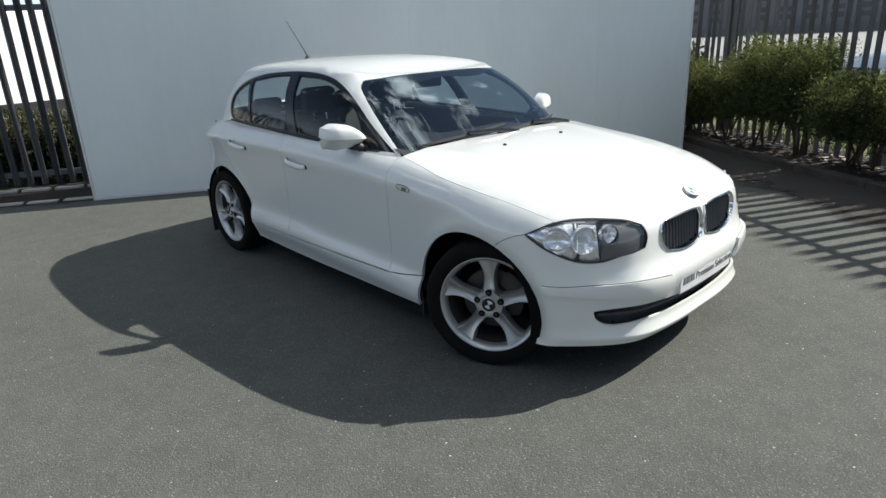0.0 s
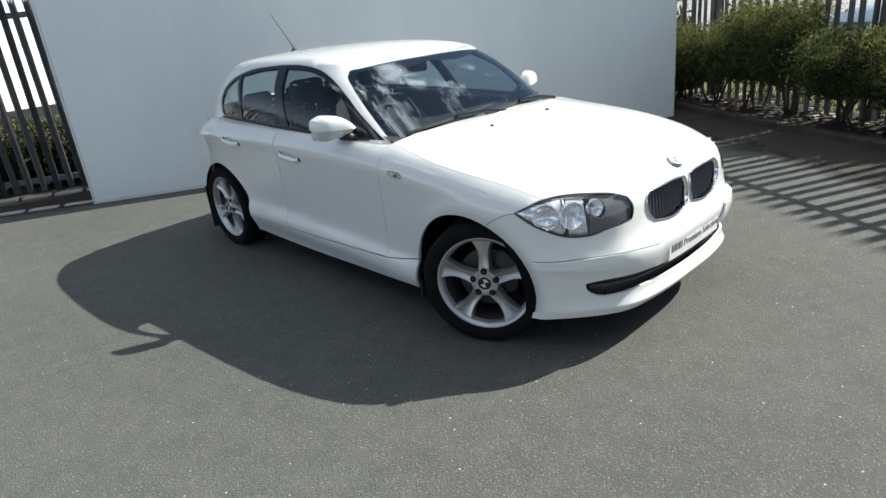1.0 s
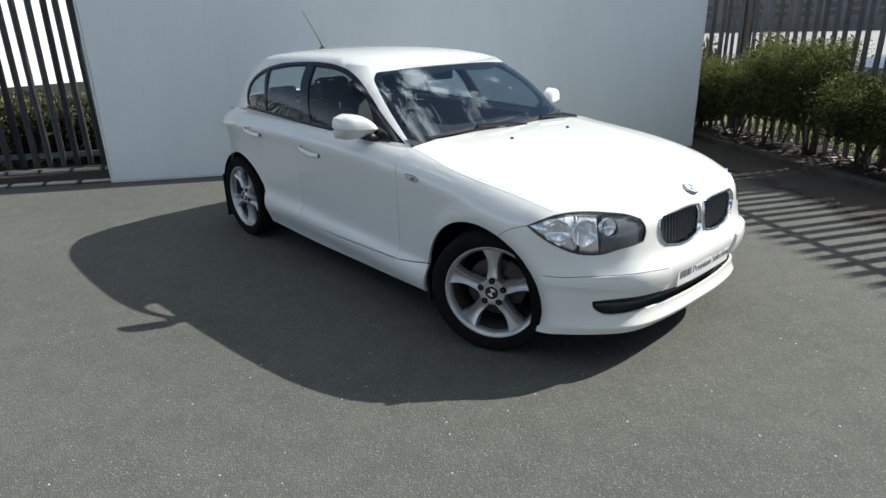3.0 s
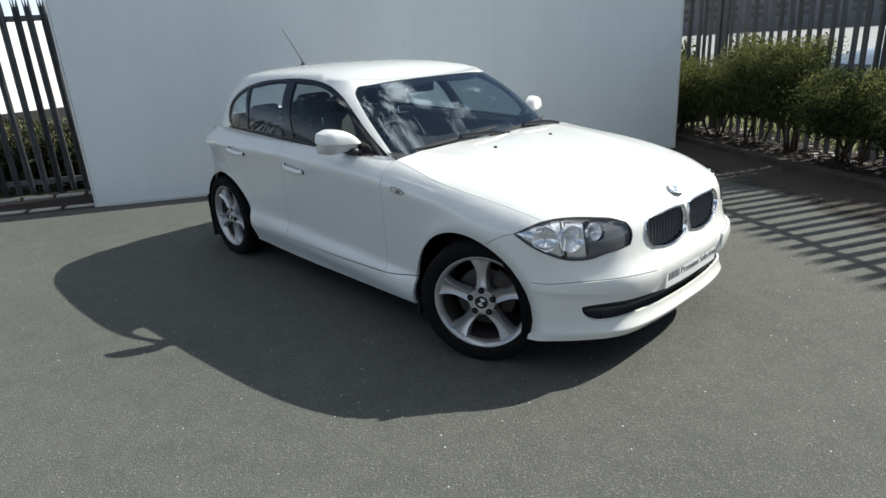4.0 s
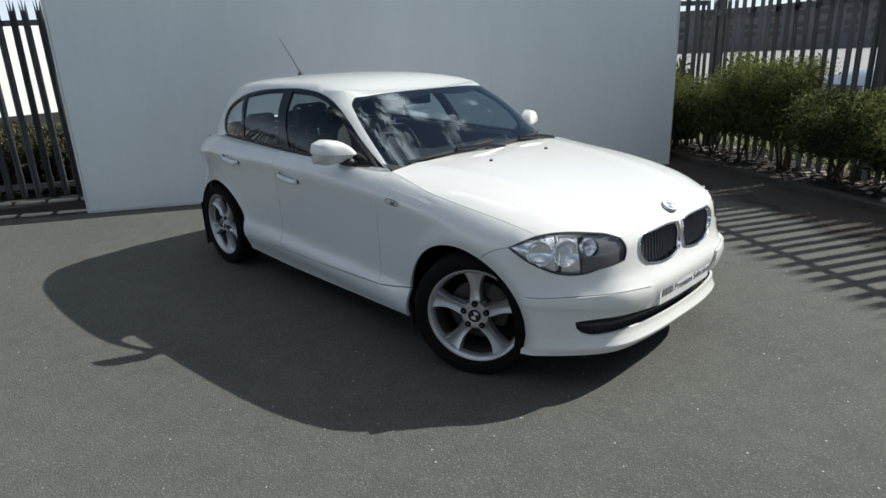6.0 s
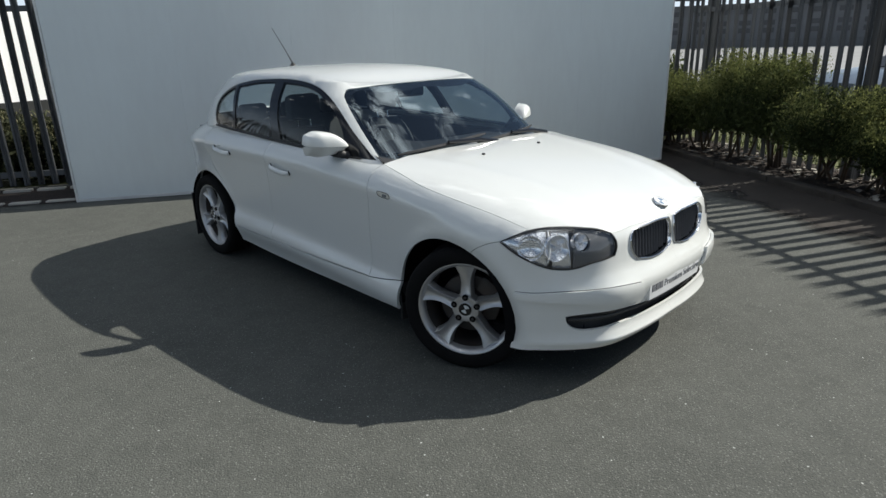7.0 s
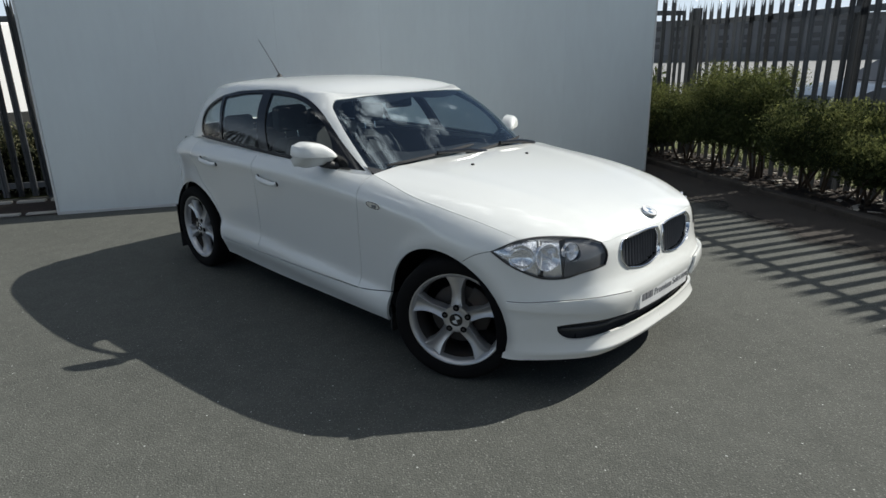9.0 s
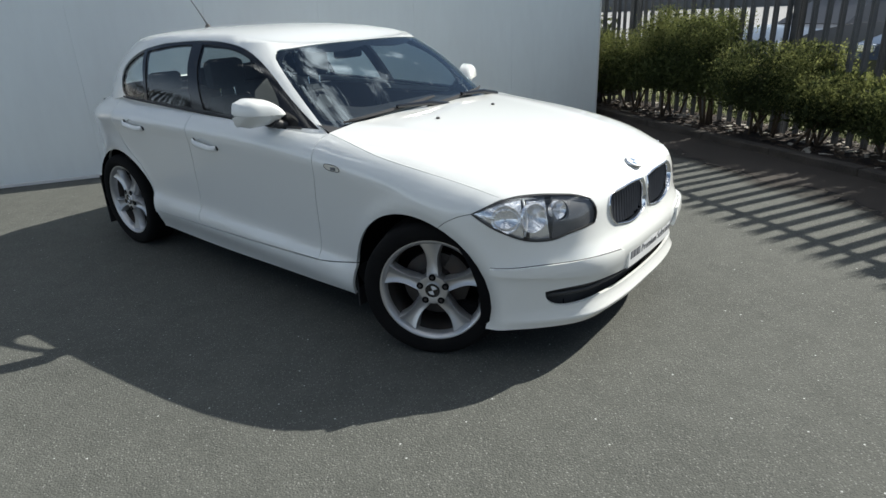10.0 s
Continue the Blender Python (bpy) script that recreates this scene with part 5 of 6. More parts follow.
for side in (-1, 1):
    bm = bmesh.new()
    zt = bonnet_mid(-0.36)
    nx, ny = -0.34, 0.25 * side
    ring_surface(bm, Vector((nx, ny, 0.0)), Vector((0, 0, 1)), [(0.010, zt - 0.03), (0.010, zt + 0.003), (0.007, zt + 0.006), (0.0001, zt + 0.006)], 12)
    part("washer_nozzle", bm, M_BLACK, car, smooth=40)
bm = bmesh.new()
AER = (-2.635, 0.0, roof_mid(-2.635))
ring_surface(bm, Vector(AER), Vector((0, 0, 1)), [(0.034, -0.01), (0.032, 0.006), (0.018, 0.018), (0.010, 0.030), (0.0001, 0.032)], 16)
aerial = part("aerial", bm, M_BLACK, car, "thin black roof aerial", smooth=40)
bm = bmesh.new()
tube(bm, [Vector(AER) + Vector((0, 0, 0.02)), Vector(AER) + Vector((-0.09, 0, 0.12)), Vector(AER) + Vector((-0.27, 0, 0.30))], [0.005, 0.0034, 0.002], 8)
part("aerial_mast", bm, M_BLACK, aerial, smooth=True)


# cabin
def build_seat(y, name="front_seat"):
    s = new(name)
    s.parent = car
    s.matrix_local = pose(-1.55, y, 0.30)
    tagged(s, "grey cloth front seat")
    bm = bmesh.new()
    box(bm, -0.22, 0.28, -0.25, 0.25, 0.08, 0.24, 0.05)
    part("seat_cushion", bm, M_SEAT, s, smooth=40)
    bm = bmesh.new()
    rows = []
    for i in range(9):
        t = i / 8
        w = 0.25 - 0.06 * t ** 2 - 0.07 * t ** 8
        x, z = -0.20 - 0.20 * t, 0.20 + 0.50 * t
        rows.append([bm.verts.new(p) for p in ((x + 0.015, -w, z), (x + 0.075, -w * 0.72, z), (x + 0.055, 0, z), (x + 0.075, w * 0.72, z), (x + 0.015, w, z), (x - 0.05, w * 0.9, z), (x - 0.07, 0, z), (x - 0.05, -w * 0.9, z))])
    for q, r in zip(rows, rows[1:]):
        for k in range(8):
            bm.faces.new((q[k], q[(k + 1) % 8], r[(k + 1) % 8], r[k]))
    bm.faces.new(rows[0][::-1])
    bm.faces.new(rows[-1])
    part("seat_back", bm, M_SEAT, s, smooth=50)
    bm = bmesh.new()
    box(bm, -0.47, -0.37, -0.13, 0.13, 0.75, 0.93, 0.04)
    part("headrest", bm, M_SEAT, s, smooth=40)
    for k in (-0.05, 0.05):
        bm = bmesh.new()
        tube(bm, [(-0.41, k, 0.68), (-0.42, k, 0.78)], 0.006, 8)
        part("headrest_post", bm, M_CHROME, s)


build_seat(-0.36)
build_seat(0.36)
bench = new("rear_bench")
bench.parent = car
tagged(bench, "grey cloth rear bench")
bm = bmesh.new()
box(bm, -2.62, -2.1, -0.62, 0.62, 0.40, 0.56, 0.05)
part("bench_cushion", bm, M_SEAT, bench, smooth=40)
bm = bmesh.new()
box(bm, -2.72, -2.56, -0.62, 0.62, 0.50, 1.0, 0.05)
part("bench_back", bm, M_SEAT, bench, smooth=40)
for y in (-0.38, 0.0, 0.38):
    bm = bmesh.new()
    box(bm, -2.72, -2.64, y - 0.12, y + 0.12, 1.0, 1.13, 0.035)
    part("headrest", bm, M_SEAT, bench, smooth=40)
bm = bmesh.new()
rows = []
for k in range(-10, 11):
    y = k * 0.07
    hood = 0.045 * math.exp(-((y + 0.36) / 0.16) ** 2)
    rows.append([bm.verts.new(p) for p in ((-0.66, y, 0.90), (-0.80, y, 0.935), (-0.98, y, 0.95 + hood), (-1.06, y, 0.93 + hood), (-1.08, y, 0.80), (-1.00, y, 0.55), (-0.66, y, 0.5))])
for q, s in zip(rows, rows[1:]):
    for k in range(6):
        bm.faces.new((q[k], q[k + 1], s[k + 1], s[k]))
part("dashboard", bm, M_DASH, car, "dark grey dashboard", smooth=50)
bm = bmesh.new()
c, ax = Vector((-1.19, -0.36, 0.90)), Vector((-0.9, 0, 0.43)).normalized()
u = Vector((0, 1, 0))
v = ax.cross(u)
tube(bm, [c + u * 0.185 * math.cos(2 * math.pi * k / 28) + v * 0.185 * math.sin(2 * math.pi * k / 28) for k in range(29)], 0.016, 8, cap=False)
wheel_ob = part("steering_wheel", bm, M_DASH, car, "dark three-spoke steering wheel", smooth=True)
bm = bmesh.new()
ring_surface(bm, c - ax * 0.02, ax, [(0.07, -0.02), (0.07, 0.015), (0.05, 0.025), (0.0001, 0.028)], 24)
for t in (0, 180, 270):
    d = u * math.cos(radians(t)) + v * math.sin(radians(t))
    tube(bm, [c + d * 0.05, c + d * 0.18], 0.014, 6)
part("steering_hub", bm, M_GLOSS, wheel_ob, smooth=40)
bm = bmesh.new()
box(bm, -1.225, -1.195, -0.11, 0.11, 1.215, 1.28, 0.014)
tube(bm, [(-1.19, 0, 1.25), (-1.13, 0, 1.29)], 0.01, 8)
part("interior_mirror", bm, M_GLOSS, car, "dark interior mirror", smooth=40)
bm = bmesh.new()
box(bm, -3.0, -0.62, -0.74, 0.74, 0.26, 0.30)
part("cabin_floor", bm, M_DASH, car)
for side in (-1, 1):
    for x0, x1 in ((-1.68, -0.70), (-2.5, -1.74)):
        bm = bmesh.new()
        box(bm, x0, x1, 0.755 * side - 0.02, 0.755 * side + 0.02, 0.32, belt((x0 + x1) / 2) - 0.035, 0.015)
        part("door_card", bm, M_DASH, car)
bm = bmesh.new()
rows = []
for x in (-1.30, -1.6, -2.0, -2.4, -2.75):
    rows.append([bm.verts.new((x, y, roof_mid(x) - 0.035 - 0.075 * (abs(y) / 0.55) ** 2)) for y in (-0.54, -0.4, -0.2, 0, 0.2, 0.4, 0.54)])
for q, s in zip(rows, rows[1:]):
    for k in range(6):
        bm.faces.new((q[k], q[k + 1], s[k + 1], s[k]))
part("headlining", bm, M_LINER, car, smooth=True)
bm = bmesh.new()
box(bm, -3.2, -2.74, -0.60, 0.60, 0.93, 0.95, 0.005)
part("parcel_shelf", bm, M_DASH, car)


# ---- shrub bed behind the kerb ----
def build_kerb():
    kerb = thing("kerb", "low dark concrete kerb along the shrub bed", "kerb", YARD, kind="structure")
    first = None
    for k in range(13):
        y1 = 1.42 - k * 0.915
        if first is None:
            bm = bmesh.new()
            box(bm, 7.25, 7.375, -0.909, 0.0, -0.05, 0.085, 0.012)
            first = part("kerb_stone", bm, M_KERB, kerb, m=pose(0, y1, 0))
        else:
            repeat(first, kerb, pose(random.uniform(-0.004, 0.004), y1, random.uniform(-0.004, 0.004)))
    edging = thing("kerb", "broken pale concrete edging stones below the fence, with an added pale row", "kerb", YARD, kind="structure")
    bm = bmesh.new()
    box(bm, 0, 0.30, -0.045, 0.045, -0.05, 0.035, 0.008)
    first = part("edging_stone", bm, M_EDGE, edging, m=pose(-0.40, 1.09, 0))
    for k in range(1, 44):
        repeat(first, edging, pose(-0.40 - 0.36 * k, 1.09 + random.uniform(-0.008, 0.008), random.uniform(-0.006, 0.002), 0, 0, random.uniform(-1, 1)))
    # added second row: pale enough to read as sunlit tarmac in the wall's shade
    for k in range(8):
        repeat(first, edging, pose(-0.43 - 0.36 * k, 0.38 + random.uniform(-0.008, 0.008), random.uniform(-0.014, -0.008), 0, 0, random.uniform(-1, 1)))
    bm = bmesh.new()
    nx, ny = 60, 6
    g = [[bm.verts.new((-16 + 15.9 * i / nx, 0.30 + 0.92 * j / ny, 0.006 + 0.006 * noise.noise(Vector((i * 1.7, j * 2.3, 0))))) for j in range(ny + 1)] for i in range(nx + 1)]
    for i in range(nx):
        for j in range(ny):
            bm.faces.new((g[i][j], g[i + 1][j], g[i + 1][j + 1], g[i][j + 1]))
    single("soil_strip", bm, M_SOIL, "dark brown soil strip below the fence", "soil", YARD, "structure", smooth=True)


M_EDGE = material("pale_concrete", (0.46, 0.44, 0.40), 0.9, vary=0.5, scale=5, fine=0.4, fine_scale=90, tint=(0.36, 0.34, 0.30), bump=0.3, bump_scale=80)
build_kerb()


def build_bed():
    bm = bmesh.new()
    nx, ny = 10, 80
    g = [[bm.verts.new((7.37 + 0.9 * i / nx, 1.44 - 12 * j / ny, 0)) for j in range(ny + 1)] for i in range(nx + 1)]
    for r in g:
        for v in r:
            v.co.z = 0.06 + 0.035 * noise.noise(v.co * 2.3) + 0.02 * noise.noise(v.co * 9)
    for i in range(nx):
        for j in range(ny):
            bm.faces.new((g[i][j], g[i][j + 1], g[i + 1][j + 1], g[i + 1][j]))
    single("soil_bed", bm, M_SOIL, "dark bark-covered planting bed behind the kerb", "soil", YARD, "structure", smooth=True)
    # dirt washed from the bed, darkened and widened to paint in the shrubs' shadow
    bm = bmesh.new()
    nx, ny = 8, 160
    g = []
    for i in range(nx + 1):
        col = []
        for j in range(ny + 1):
            y = 1.03 - 11.5 * j / ny
            spread_to = 0.98 + 0.10 * noise.noise(Vector((y * 0.9, 3.1, 0))) + 0.10 * noise.noise(Vector((y * 4.0, 7.7, 0))) + 0.04 * noise.noise(Vector((y * 13.0, 1.7, 0)))
            f = i / nx
            col.append(bm.verts.new((7.252 - spread_to * f, y, 0.005 + 0.011 * (1 - f) ** 3)))
        g.append(col)
    for i in range(nx):
        for j in range(ny):
            bm.faces.new((g[i][j], g[i + 1][j], g[i + 1][j + 1], g[i][j + 1]))
    single("soil_spill_shade", bm, M_SPILL_SHADE, "dark soil and painted shrub shade on the tarmac along the kerb", "soil", YARD, "structure", smooth=True)
    rnd = random.Random(4)
    for name, mat, count, size, label in (("bark_chips", M_CHIP, 2600, 0.028, "loose brown bark chips on the bed"), ("dry_litter", M_LITTER, 150, 0.06, "pale dry leaves and litter under the shrubs")):
        bm = bmesh.new()
        for _ in range(count):
            x, y = 7.39 + 0.85 * rnd.random(), 1.4 - 9.5 * rnd.random()
            z = 0.075 + 0.035 * noise.noise(Vector((x, y, 0)) * 2.3)
            t, l, w = rnd.random() * 6.28, size * rnd.uniform(0.5, 1.7), size * rnd.uniform(0.2, 0.5)
            c, s = math.cos(t), math.sin(t)
            q = [bm.verts.new((x + c * a - s * b, y + s * a + c * b, z + rnd.uniform(0, 0.018))) for a, b in ((-l, -w), (l, -w * 0.6), (l * 0.8, w), (-l * 0.9, w * 0.8))]
            bm.faces.new(q)
        single(name, bm, mat, label, "litter", YARD, "stuff")


build_bed()


def build_shrub(m, tall, wide, seed, light=0.35, label="", base=0.34, leaf=0.05, leaves=5200, name="shrub", skirt=0, dark=M_LEAF, pale=M_LEAF_LIGHT):
    """A stemmed shrub: several leaning stems, branching, with narrow leaves on fine twigs in uneven clumps."""
    rnd = random.Random(seed)
    sh = thing(name, label, "shrub", m, group="shrubs along the fence")
    tips = []
    for k in range(rnd.randint(5, 7)):
        bm = bmesh.new()
        t = rnd.random() * 6.28
        r = wide * rnd.uniform(0.1, 0.75)
        top = Vector((r * math.cos(t), r * math.sin(t) * 1.2, tall * rnd.uniform(0.6, 0.85)))
        foot = Vector((rnd.uniform(-0.09, 0.09), rnd.uniform(-0.16, 0.16), -0.02))
        mid = foot.lerp(top, 0.5) + Vector((rnd.uniform(-0.05, 0.05), rnd.uniform(-0.05, 0.05), 0.05))
        tube(bm, [foot, mid, top], [0.016, 0.011, 0.005], 6)
        for j in range(9):
            p = foot.lerp(top, rnd.uniform(0.38, 1.0))
            d = Vector((rnd.gauss(0, 1), rnd.gauss(0, 1.1), rnd.uniform(0.1, 1.3))).normalized()
            q = p + d * wide * rnd.uniform(0.35, 0.75)
            q.z = min(q.z, tall * 0.97)
            tube(bm, [p, p.lerp(q, 0.55) + Vector((0, 0, 0.02)), q], [0.006, 0.004, 0.002], 5)
            tips.append((p, q))
        part("stem", bm, M_STEM, sh, smooth=True)
    for _ in range(skirt):
        t, r = rnd.random() * 6.28, wide * rnd.uniform(0.3, 0.9)
        p = Vector((r * math.cos(t), r * math.sin(t), rnd.uniform(0.04, tall * 0.5)))
        tips.append((p, p + Vector((0, 0, 0.1))))
    for pname, mat, share in (("inner_foliage", dark, 0.16), ("foliage", dark, 1 - light), ("young_growth", pale, light)):
        size = leaf * (2.6 if pname == "inner_foliage" else 1.0)
        vs, fs = [], []
        n = int(leaves * share)
        clumps = []
        for p, q in tips:
            for _ in range(4):
                c = p.lerp(q, rnd.uniform(0.15, 1.1))
                # pale leaves sit high on fence shrubs, standing for sunlight on their tops
                if pname == "young_growth":
                    c = p.lerp(q, rnd.uniform(0.85, 1.25)) + Vector((0, 0, 0.05))
                if c.z > (tall * (0.70 if skirt == 0 else 0.2) if pname == "young_growth" else base):
                    clumps.append((c, rnd.uniform(0.06, 0.12)))
        for _ in range(n):
            c, r = rnd.choice(clumps)
            o = c + Vector((rnd.gauss(0, r), rnd.gauss(0, r), rnd.gauss(0, r * 0.9)))
            if o.z < base * rnd.uniform(0.8, 1.25) or o.z > tall * 1.05:
                continue
            d = Vector((rnd.gauss(0, 0.6), rnd.gauss(0, 0.6), rnd.uniform(0.1, 1.4))).normalized()
            w = d.cross(Vector((rnd.gauss(0, 1), rnd.gauss(0, 1), rnd.gauss(0, 1)))).normalized()
            l, b = size * rnd.uniform(0.6, 1.3), size * rnd.uniform(0.10, 0.17)
            k = len(vs)
            vs += [tuple(o), tuple(o + d * l * 0.5 + w * b), tuple(o + d * l + Vector((0, 0, -l * 0.12))), tuple(o + d * l * 0.5 - w * b)]
            fs.append((k, k + 1, k + 2, k + 3))
        me = bpy.data.meshes.new(pname)
        me.from_pydata(vs, [], fs)
        me.materials.append(mat)
        o = new(pname, me)
        o.parent = sh
    return sh


heights = spline((-8, -3.4, -2.4, -1.8, -1.1, -0.45, 0.2, 0.9, 1.3), (0.8, 0.68, 0.60, 0.90, 1.12, 1.25, 1.16, 0.84, 0.68))
for k in range(13):
    y = 1.15 - 0.7 * k
    h = heights(y) + (0.0, -0.05, 0.02, 0.05, -0.04, 0.04)[k % 6]
    build_shrub(YARD @ pose(7.70 + random.uniform(-0.07, 0.07), y + random.uniform(-0.08, 0.08), 0.05, 0, 0, random.uniform(0, 360)), h, 0.5, 20 + k, light=0.72 if y < -1.9 else 0.42,
                base=0.28 if h > 0.9 else 0.16, label="low yellow-green leafy shrub beside the fence" if h < 1.0 else "tall dark green shrub with feathery yellow-green tops", leaves=38000, leaf=0.030)


def build_hedge():
    """A dense mixed hedge behind the left-hand run of fence, shrub by shrub."""
    for k in range(10):
        build_shrub(YARD @ pose(0.3 - 0.5 * k, 2.0 + random.uniform(-0.1, 0.1), 0, 0, 0, random.uniform(0, 360)), 0.76 + random.uniform(-0.08, 0.10), 0.46, 60 + k, light=0.22, base=0.02, leaf=0.06, leaves=15000, skirt=40, dark=M_HEDGE, pale=M_HEDGE_PALE,
                    label="dense green hedge shrub behind the palisade", name="hedge_shrub")
    for k in range(4):
        build_shrub(YARD @ pose(6.3 + 0.62 * k, 2.2 + random.uniform(-0.15, 0.15), 0, 0, 0, random.uniform(0, 360)), 1.3 + random.uniform(-0.15, 0.2), 0.5, 80 + k, light=0.2, base=0.02, leaf=0.06, leaves=9000, skirt=30,
                    label="dark hedge shrub in the fence corner", name="hedge_shrub")


build_hedge()


def build_grass():
    rnd = random.Random(9)
    vs, fs = [], []
    for _ in range(9000):
        x, y = 8.1 + 3.5 * rnd.random() ** 1.4, 1.6 - 11 * rnd.random()
        t, h, w = rnd.random() * 6.28, rnd.uniform(0.05, 0.2), rnd.uniform(0.004, 0.009)
        c, s = math.cos(t) * w, math.sin(t) * w
        lean = Vector((rnd.gauss(0, 0.05), rnd.gauss(0, 0.05), h))
        k = len(vs)
        vs += [(x - c, y - s, -0.02), (x + c, y + s, -0.02), (x + lean.x, y + lean.y, h)]
        fs.append((k, k + 1, k + 2))
    me = bpy.data.meshes.new("grass_tufts")
    me.from_pydata(vs, [], fs)
    me.materials.append(M_BLADE)
    o = tagged(new("grass_tufts", me), "rough sunlit grass outside the fence", "grass", kind="stuff")
    o.matrix_world = YARD


build_grass()


# ---- beyond the fences ----
M_SHED = material("dark_grey_cladding", (0.15, 0.155, 0.165), 0.6, vary=0.5, scale=0.6, fine=0.2, fine_scale=12, tint=(0.09, 0.093, 0.10))
M_WHITE = material("white_coach_paint", (0.88, 0.87, 0.88), 0.6, vary=0.2, scale=0.8, tint=(0.75, 0.74, 0.75))
M_APRON = material("pale_concrete_apron", (0.30, 0.30, 0.30), 0.9, vary=0.4, scale=0.25, fine=0.2, fine_scale=8, tint=(0.2, 0.2, 0.2))
M_PANE = material("dark_window_pane", (0.055, 0.057, 0.062), 0.3, vary=0.2, scale=2)
M_ROOFING = material("grey_roof_sheet", (0.12, 0.125, 0.13), 0.5, vary=0.4, scale=1.5)
M_CARBLUE = material("dark_blue_paint", (0.02, 0.028, 0.05), 0.3, vary=0.1, scale=2, coat=1.0)
M_CARGREY = material("grey_metal_paint", (0.16, 0.165, 0.17), 0.3, metal=0.4, vary=0.1, scale=2, coat=1.0)


def build_shed():
    """A long dark industrial building with two rows of small windows."""
    m = YARD @ pose(57.6, 57.6, 0, 0, 0, -40.5)
    b = thing("industrial_building", "long dark grey industrial building with small windows", "building", m)
    bm = bmesh.new()
    box(bm, -90, 80, 0, 16, 0.9, 4.7)
    part("upper_wall", bm, M_SHED, b, "dark grey sheet cladding")
    bm = bmesh.new()
    box(bm, -90, 80, -0.06, 16, -0.02, 0.9)
    part("lower_wall", bm, M_ROOFING, b, "grey lower wall")
    bm = bmesh.new()
    box(bm, -90.3, 80.3, -0.35, 16.3, 4.7, 4.9)
    part("roof", bm, M_ROOFING, b)
    bm = bmesh.new()
    box(bm, 0, 1.3, -0.05, 0.02, 0, 0.55, 0.01)
    w = part("window", bm, M_PANE, b, m=pose(-80, 0, 1.6))
    bm = bmesh.new()
    box(bm, -0.06, 1.36, -0.09, 0.0, -0.09, -0.03)
    part("window_sill", bm, M_ROOFING, w)
    for z in (1.6, 2.45, 3.7):
        for k in range(42):
            if z == 1.6 and k == 0:
                continue
            repeat(w, b, pose(-80 + 2.5 * k, 0, z))


build_shed()


def build_trailer():
    """A white box trailer behind the hedge."""
    t = thing("box_trailer", "sunlit white box trailer parked behind the hedge", "trailer", YARD @ pose(-3.6, 7.2, 0, 0, 0, 42))
    bm = bmesh.new()
    box(bm, -5.0, 5.0, -1.2, 1.2, 0.64, 2.32, 0.06)
    body = part("box_body", bm, M_WHITE, t, "white box body")
    bm = bmesh.new()
    box(bm, -4.95, 4.95, -1.22, 1.22, 0.34, 0.70)
    part("chassis", bm, M_BLACK, t)
    for x in (-3.4, -2.4, 3.0):
        for y in (-0.95, 0.95):
            bm = bmesh.new()
            ring_surface(bm, Vector((x, y, 0.38)), Vector((0, 1, 0)), [(0.2, -0.12), (0.36, -0.12), (0.38, -0.08), (0.38, 0.08), (0.36, 0.12), (0.2, 0.12)], 24)
            part("tyre", bm, M_RUBBER, t, smooth=40)
    for k in range(9):
        bm = bmesh.new()
        box(bm, -4.5 + 1.1 * k, -4.46 + 1.1 * k, -1.215, -1.199, 0.70, 2.24)
        part("side_rib", bm, M_WHITE, body)


build_trailer()


def build_parked_car(m, paint, label):
    """A plain saloon seen far off through the fence."""
    c = thing("parked_car", label, "car", m, group="cars parked beyond the fence")
    bm = bmesh.new()
    prof = ((-2.15, 0.35), (-2.2, 0.62), (-2.1, 0.9), (-1.6, 0.95), (0.55, 0.95), (1.5, 0.86), (2.05, 0.72), (2.15, 0.5), (2.1, 0.3), (-2.1, 0.25))
    rings = [[bm.verts.new((x, y * (1 if z < 0.8 else 0.94), z)) for x, z in prof] for y in (-0.85, -0.8, 0.8, 0.85)]
    for r in (rings[0], rings[-1]):
        for v in r:
            v.co.x *= 0.985
    for q, s in zip(rings, rings[1:]):
        for k in range(len(prof)):
            bm.faces.new((q[k], q[(k + 1) % len(prof)], s[(k + 1) % len(prof)], s[k]))
    bm.faces.new(rings[0])
    bm.faces.new(rings[-1][::-1])
    part("body", bm, paint, c, smooth=30)
    bm = bmesh.new()
    lo = [bm.verts.new(p) for p in ((-1.75, -0.76, 0.94), (0.75, -0.76, 0.94), (0.75, 0.76, 0.94), (-1.75, 0.76, 0.94))]
    hi = [bm.verts.new(p) for p in ((-1.25, -0.60, 1.38), (-0.05, -0.60, 1.38), (-0.05, 0.60, 1.38), (-1.25, 0.60, 1.38))]
    for k in range(4):
        bm.faces.new((lo[k], lo[(k + 1) % 4], hi[(k + 1) % 4], hi[k]))
    part("glasshouse", bm, M_PANE, c, "dark glass")
    bm = bmesh.new()
    box(bm, -1.3, 0.0, -0.62, 0.62, 1.37, 1.43, 0.02)
    part("roof", bm, paint, c)
    for x in (-1.35, 1.35):
        for y in (-0.78, 0.78):
            bm = bmesh.new()
            ring_surface(bm, Vector((x, y, 0.31)), Vector((0, 1, 0)), [(0.02, -0.09), (0.2, -0.1), (0.3, -0.1), (0.31, -0.07), (0.31, 0.07), (0.3, 0.1), (0.2, 0.1), (0.02, 0.09)], 24)
            part("wheel", bm, M_RUBBER, c, smooth=40)
    for y in (-0.62, 0.62):
        bm = bmesh.new()
        box(bm, 2.06, 2.13, y - 0.14, y + 0.14, 0.6, 0.72, 0.02)
        part("headlight", bm, M_REFLECT, c)
    return c


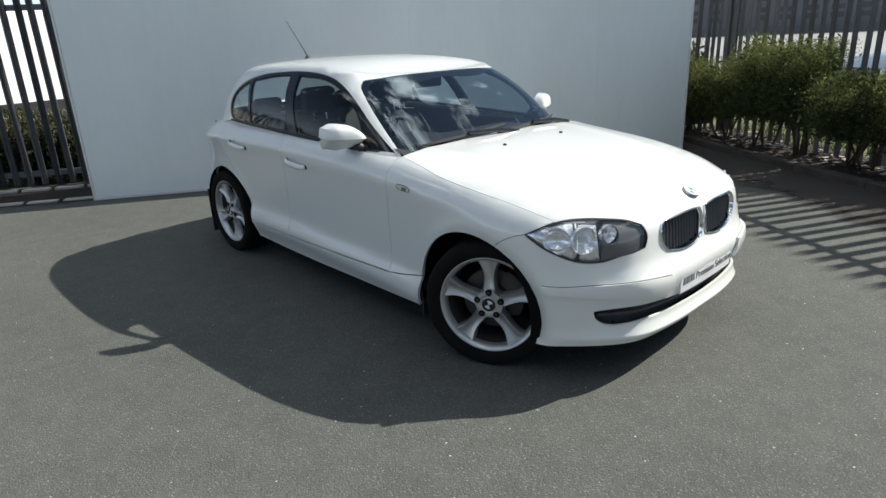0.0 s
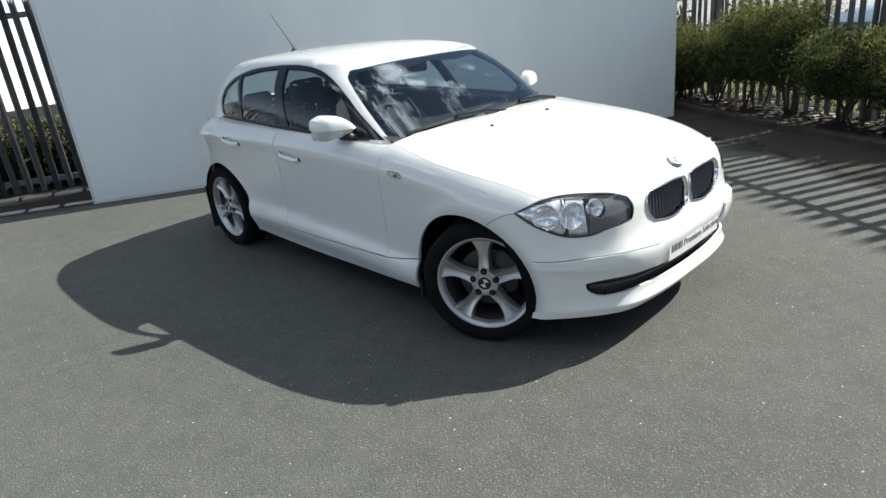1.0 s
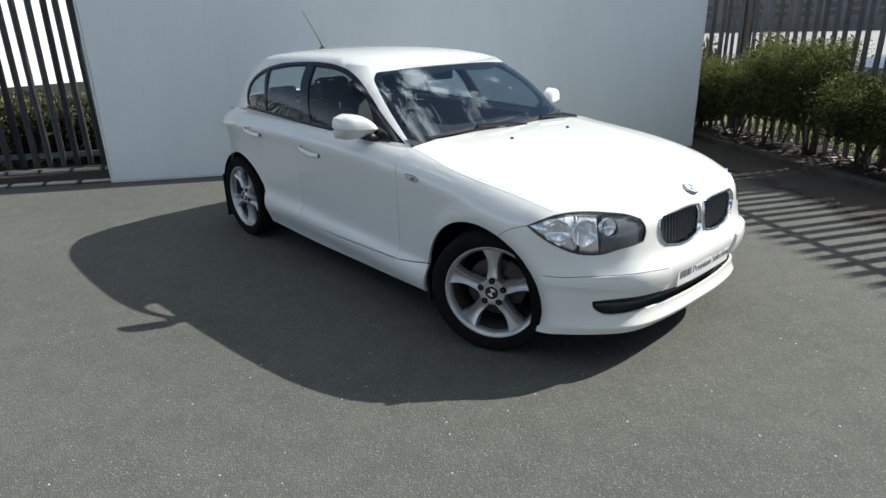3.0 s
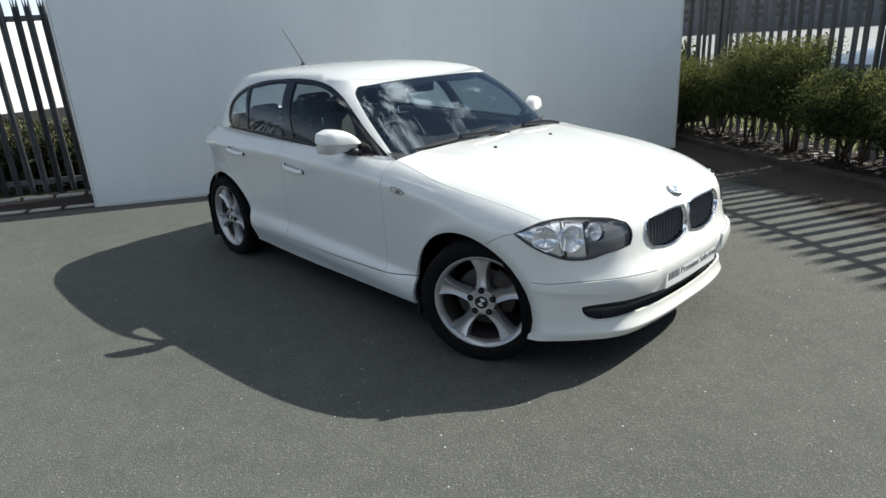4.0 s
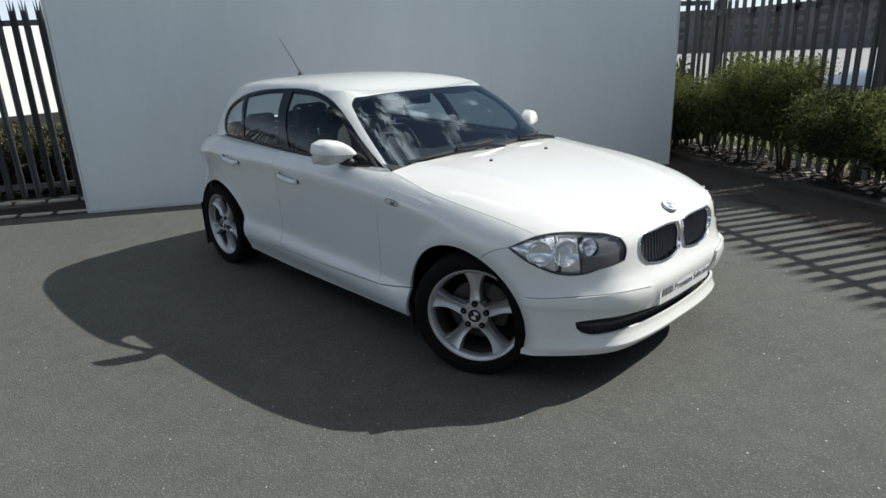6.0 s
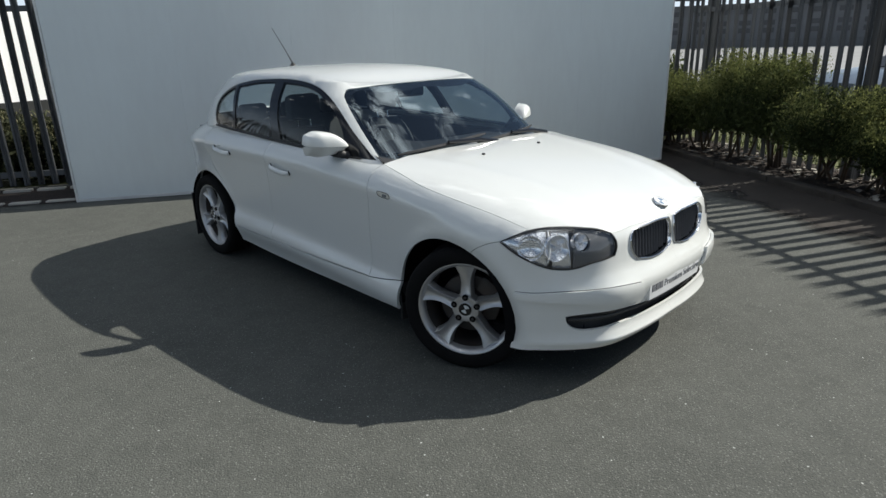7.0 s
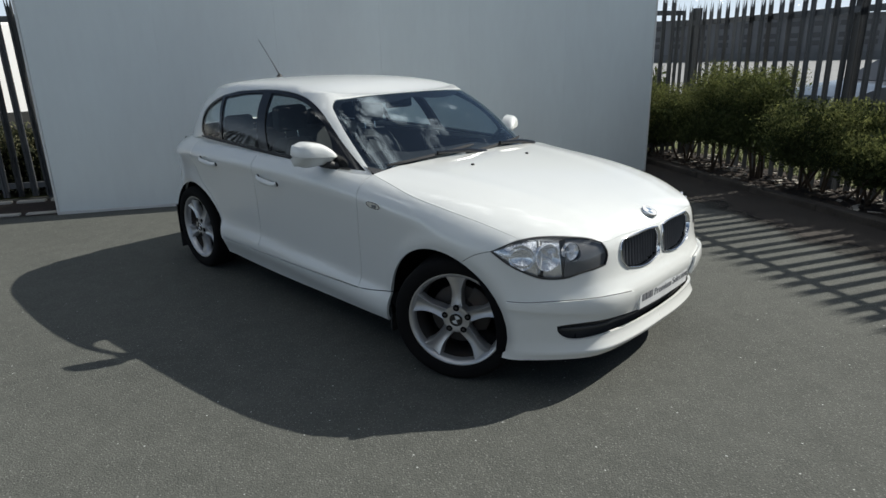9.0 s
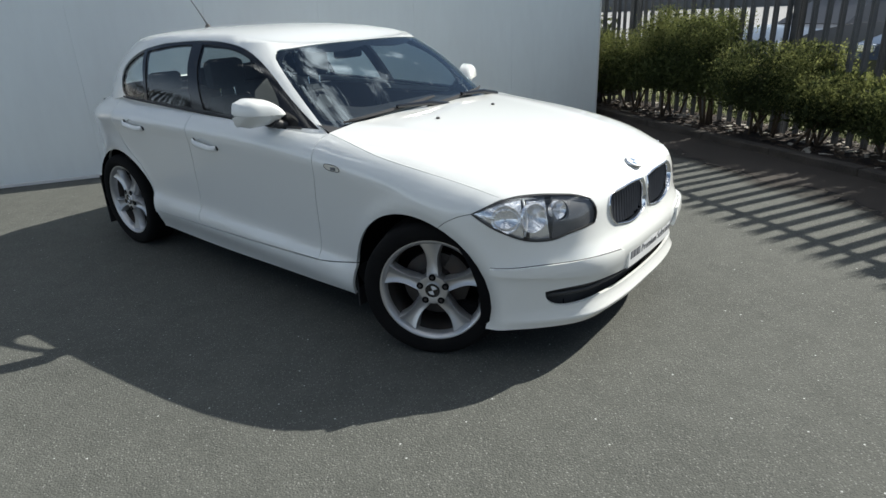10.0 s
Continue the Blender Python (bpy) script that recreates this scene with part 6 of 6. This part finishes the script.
for k, (y, paint, label) in enumerate(((2.3, M_CARGREY, "grey saloon parked beyond the fence"), (-0.4, M_CARBLUE, "dark blue saloon parked beyond the fence"), (-3.2, M_CARGREY, "grey saloon parked beyond the fence"), (-6.0, M_CARBLUE, "dark blue saloon parked beyond the fence"))):
    build_parked_car(YARD @ pose(13.6 + 0.2 * k, y, -0.02, 0, 0, 178), paint, label)


def build_carpark():
    bm = bmesh.new()
    bm.faces.new([bm.verts.new(p) for p in ((11.3, -30, -0.012), (110, -30, -0.012), (110, 120, -0.012), (11.3, 120, -0.012))])
    single("car_park", bm, M_APRON, "pale sunlit concrete car park beyond the fence", "car park", YARD, "structure")


build_carpark()


def build_tree(m, tall, seed):
    """A broad tree far off: trunk, limbs and a leafy crown in clumps."""
    rnd = random.Random(seed)
    t = thing("tree", "dark leafy tree in the distance", "tree", m, group="distant trees")
    bm = bmesh.new()
    tube(bm, [(0, 0, -0.1), (0.05, 0, tall * 0.25), (0, 0.05, tall * 0.6)], [0.2, 0.15, 0.07], 8)
    clumps = []
    for k in range(14):
        a = rnd.random() * 6.28
        p = Vector((0, 0, tall * rnd.uniform(0.25, 0.6)))
        q = Vector((math.cos(a) * tall * 0.3 * rnd.uniform(0.4, 1), math.sin(a) * tall * 0.3 * rnd.uniform(0.4, 1), tall * rnd.uniform(0.4, 0.92)))
        tube(bm, [p, p.lerp(q, 0.5), q], [0.06, 0.04, 0.02], 5)
        clumps += [(p.lerp(q, rnd.uniform(0.6, 1.1)), tall * rnd.uniform(0.06, 0.1)) for _ in range(3)]
    part("trunk", bm, M_STEM, t, smooth=True)
    vs, fs = [], []
    for _ in range(5000):
        c, r = rnd.choice(clumps)
        o = c + Vector((rnd.gauss(0, r), rnd.gauss(0, r), rnd.gauss(0, r * 0.8)))
        d = Vector((rnd.gauss(0, 1), rnd.gauss(0, 1), rnd.gauss(0, 1))).normalized()
        w = d.orthogonal().normalized()
        k, l = len(vs), rnd.uniform(0.09, 0.17)
        vs += [tuple(o), tuple(o + d * l * 0.5 + w * l * 0.35), tuple(o + d * l), tuple(o + d * l * 0.5 - w * l * 0.35)]
        fs.append((k, k + 1, k + 2, k + 3))
    me = bpy.data.meshes.new("crown")
    me.from_pydata(vs, [], fs)
    me.materials.append(M_LEAF)
    o = new("crown", me)
    o.parent = t


for k, (x, y, h) in enumerate(((9.5, 15.5, 2.6), (11.6, 17.5, 2.9))):
    build_tree(YARD @ pose(x, y, 0, 0, 0, 40 * k), h, 300 + k)
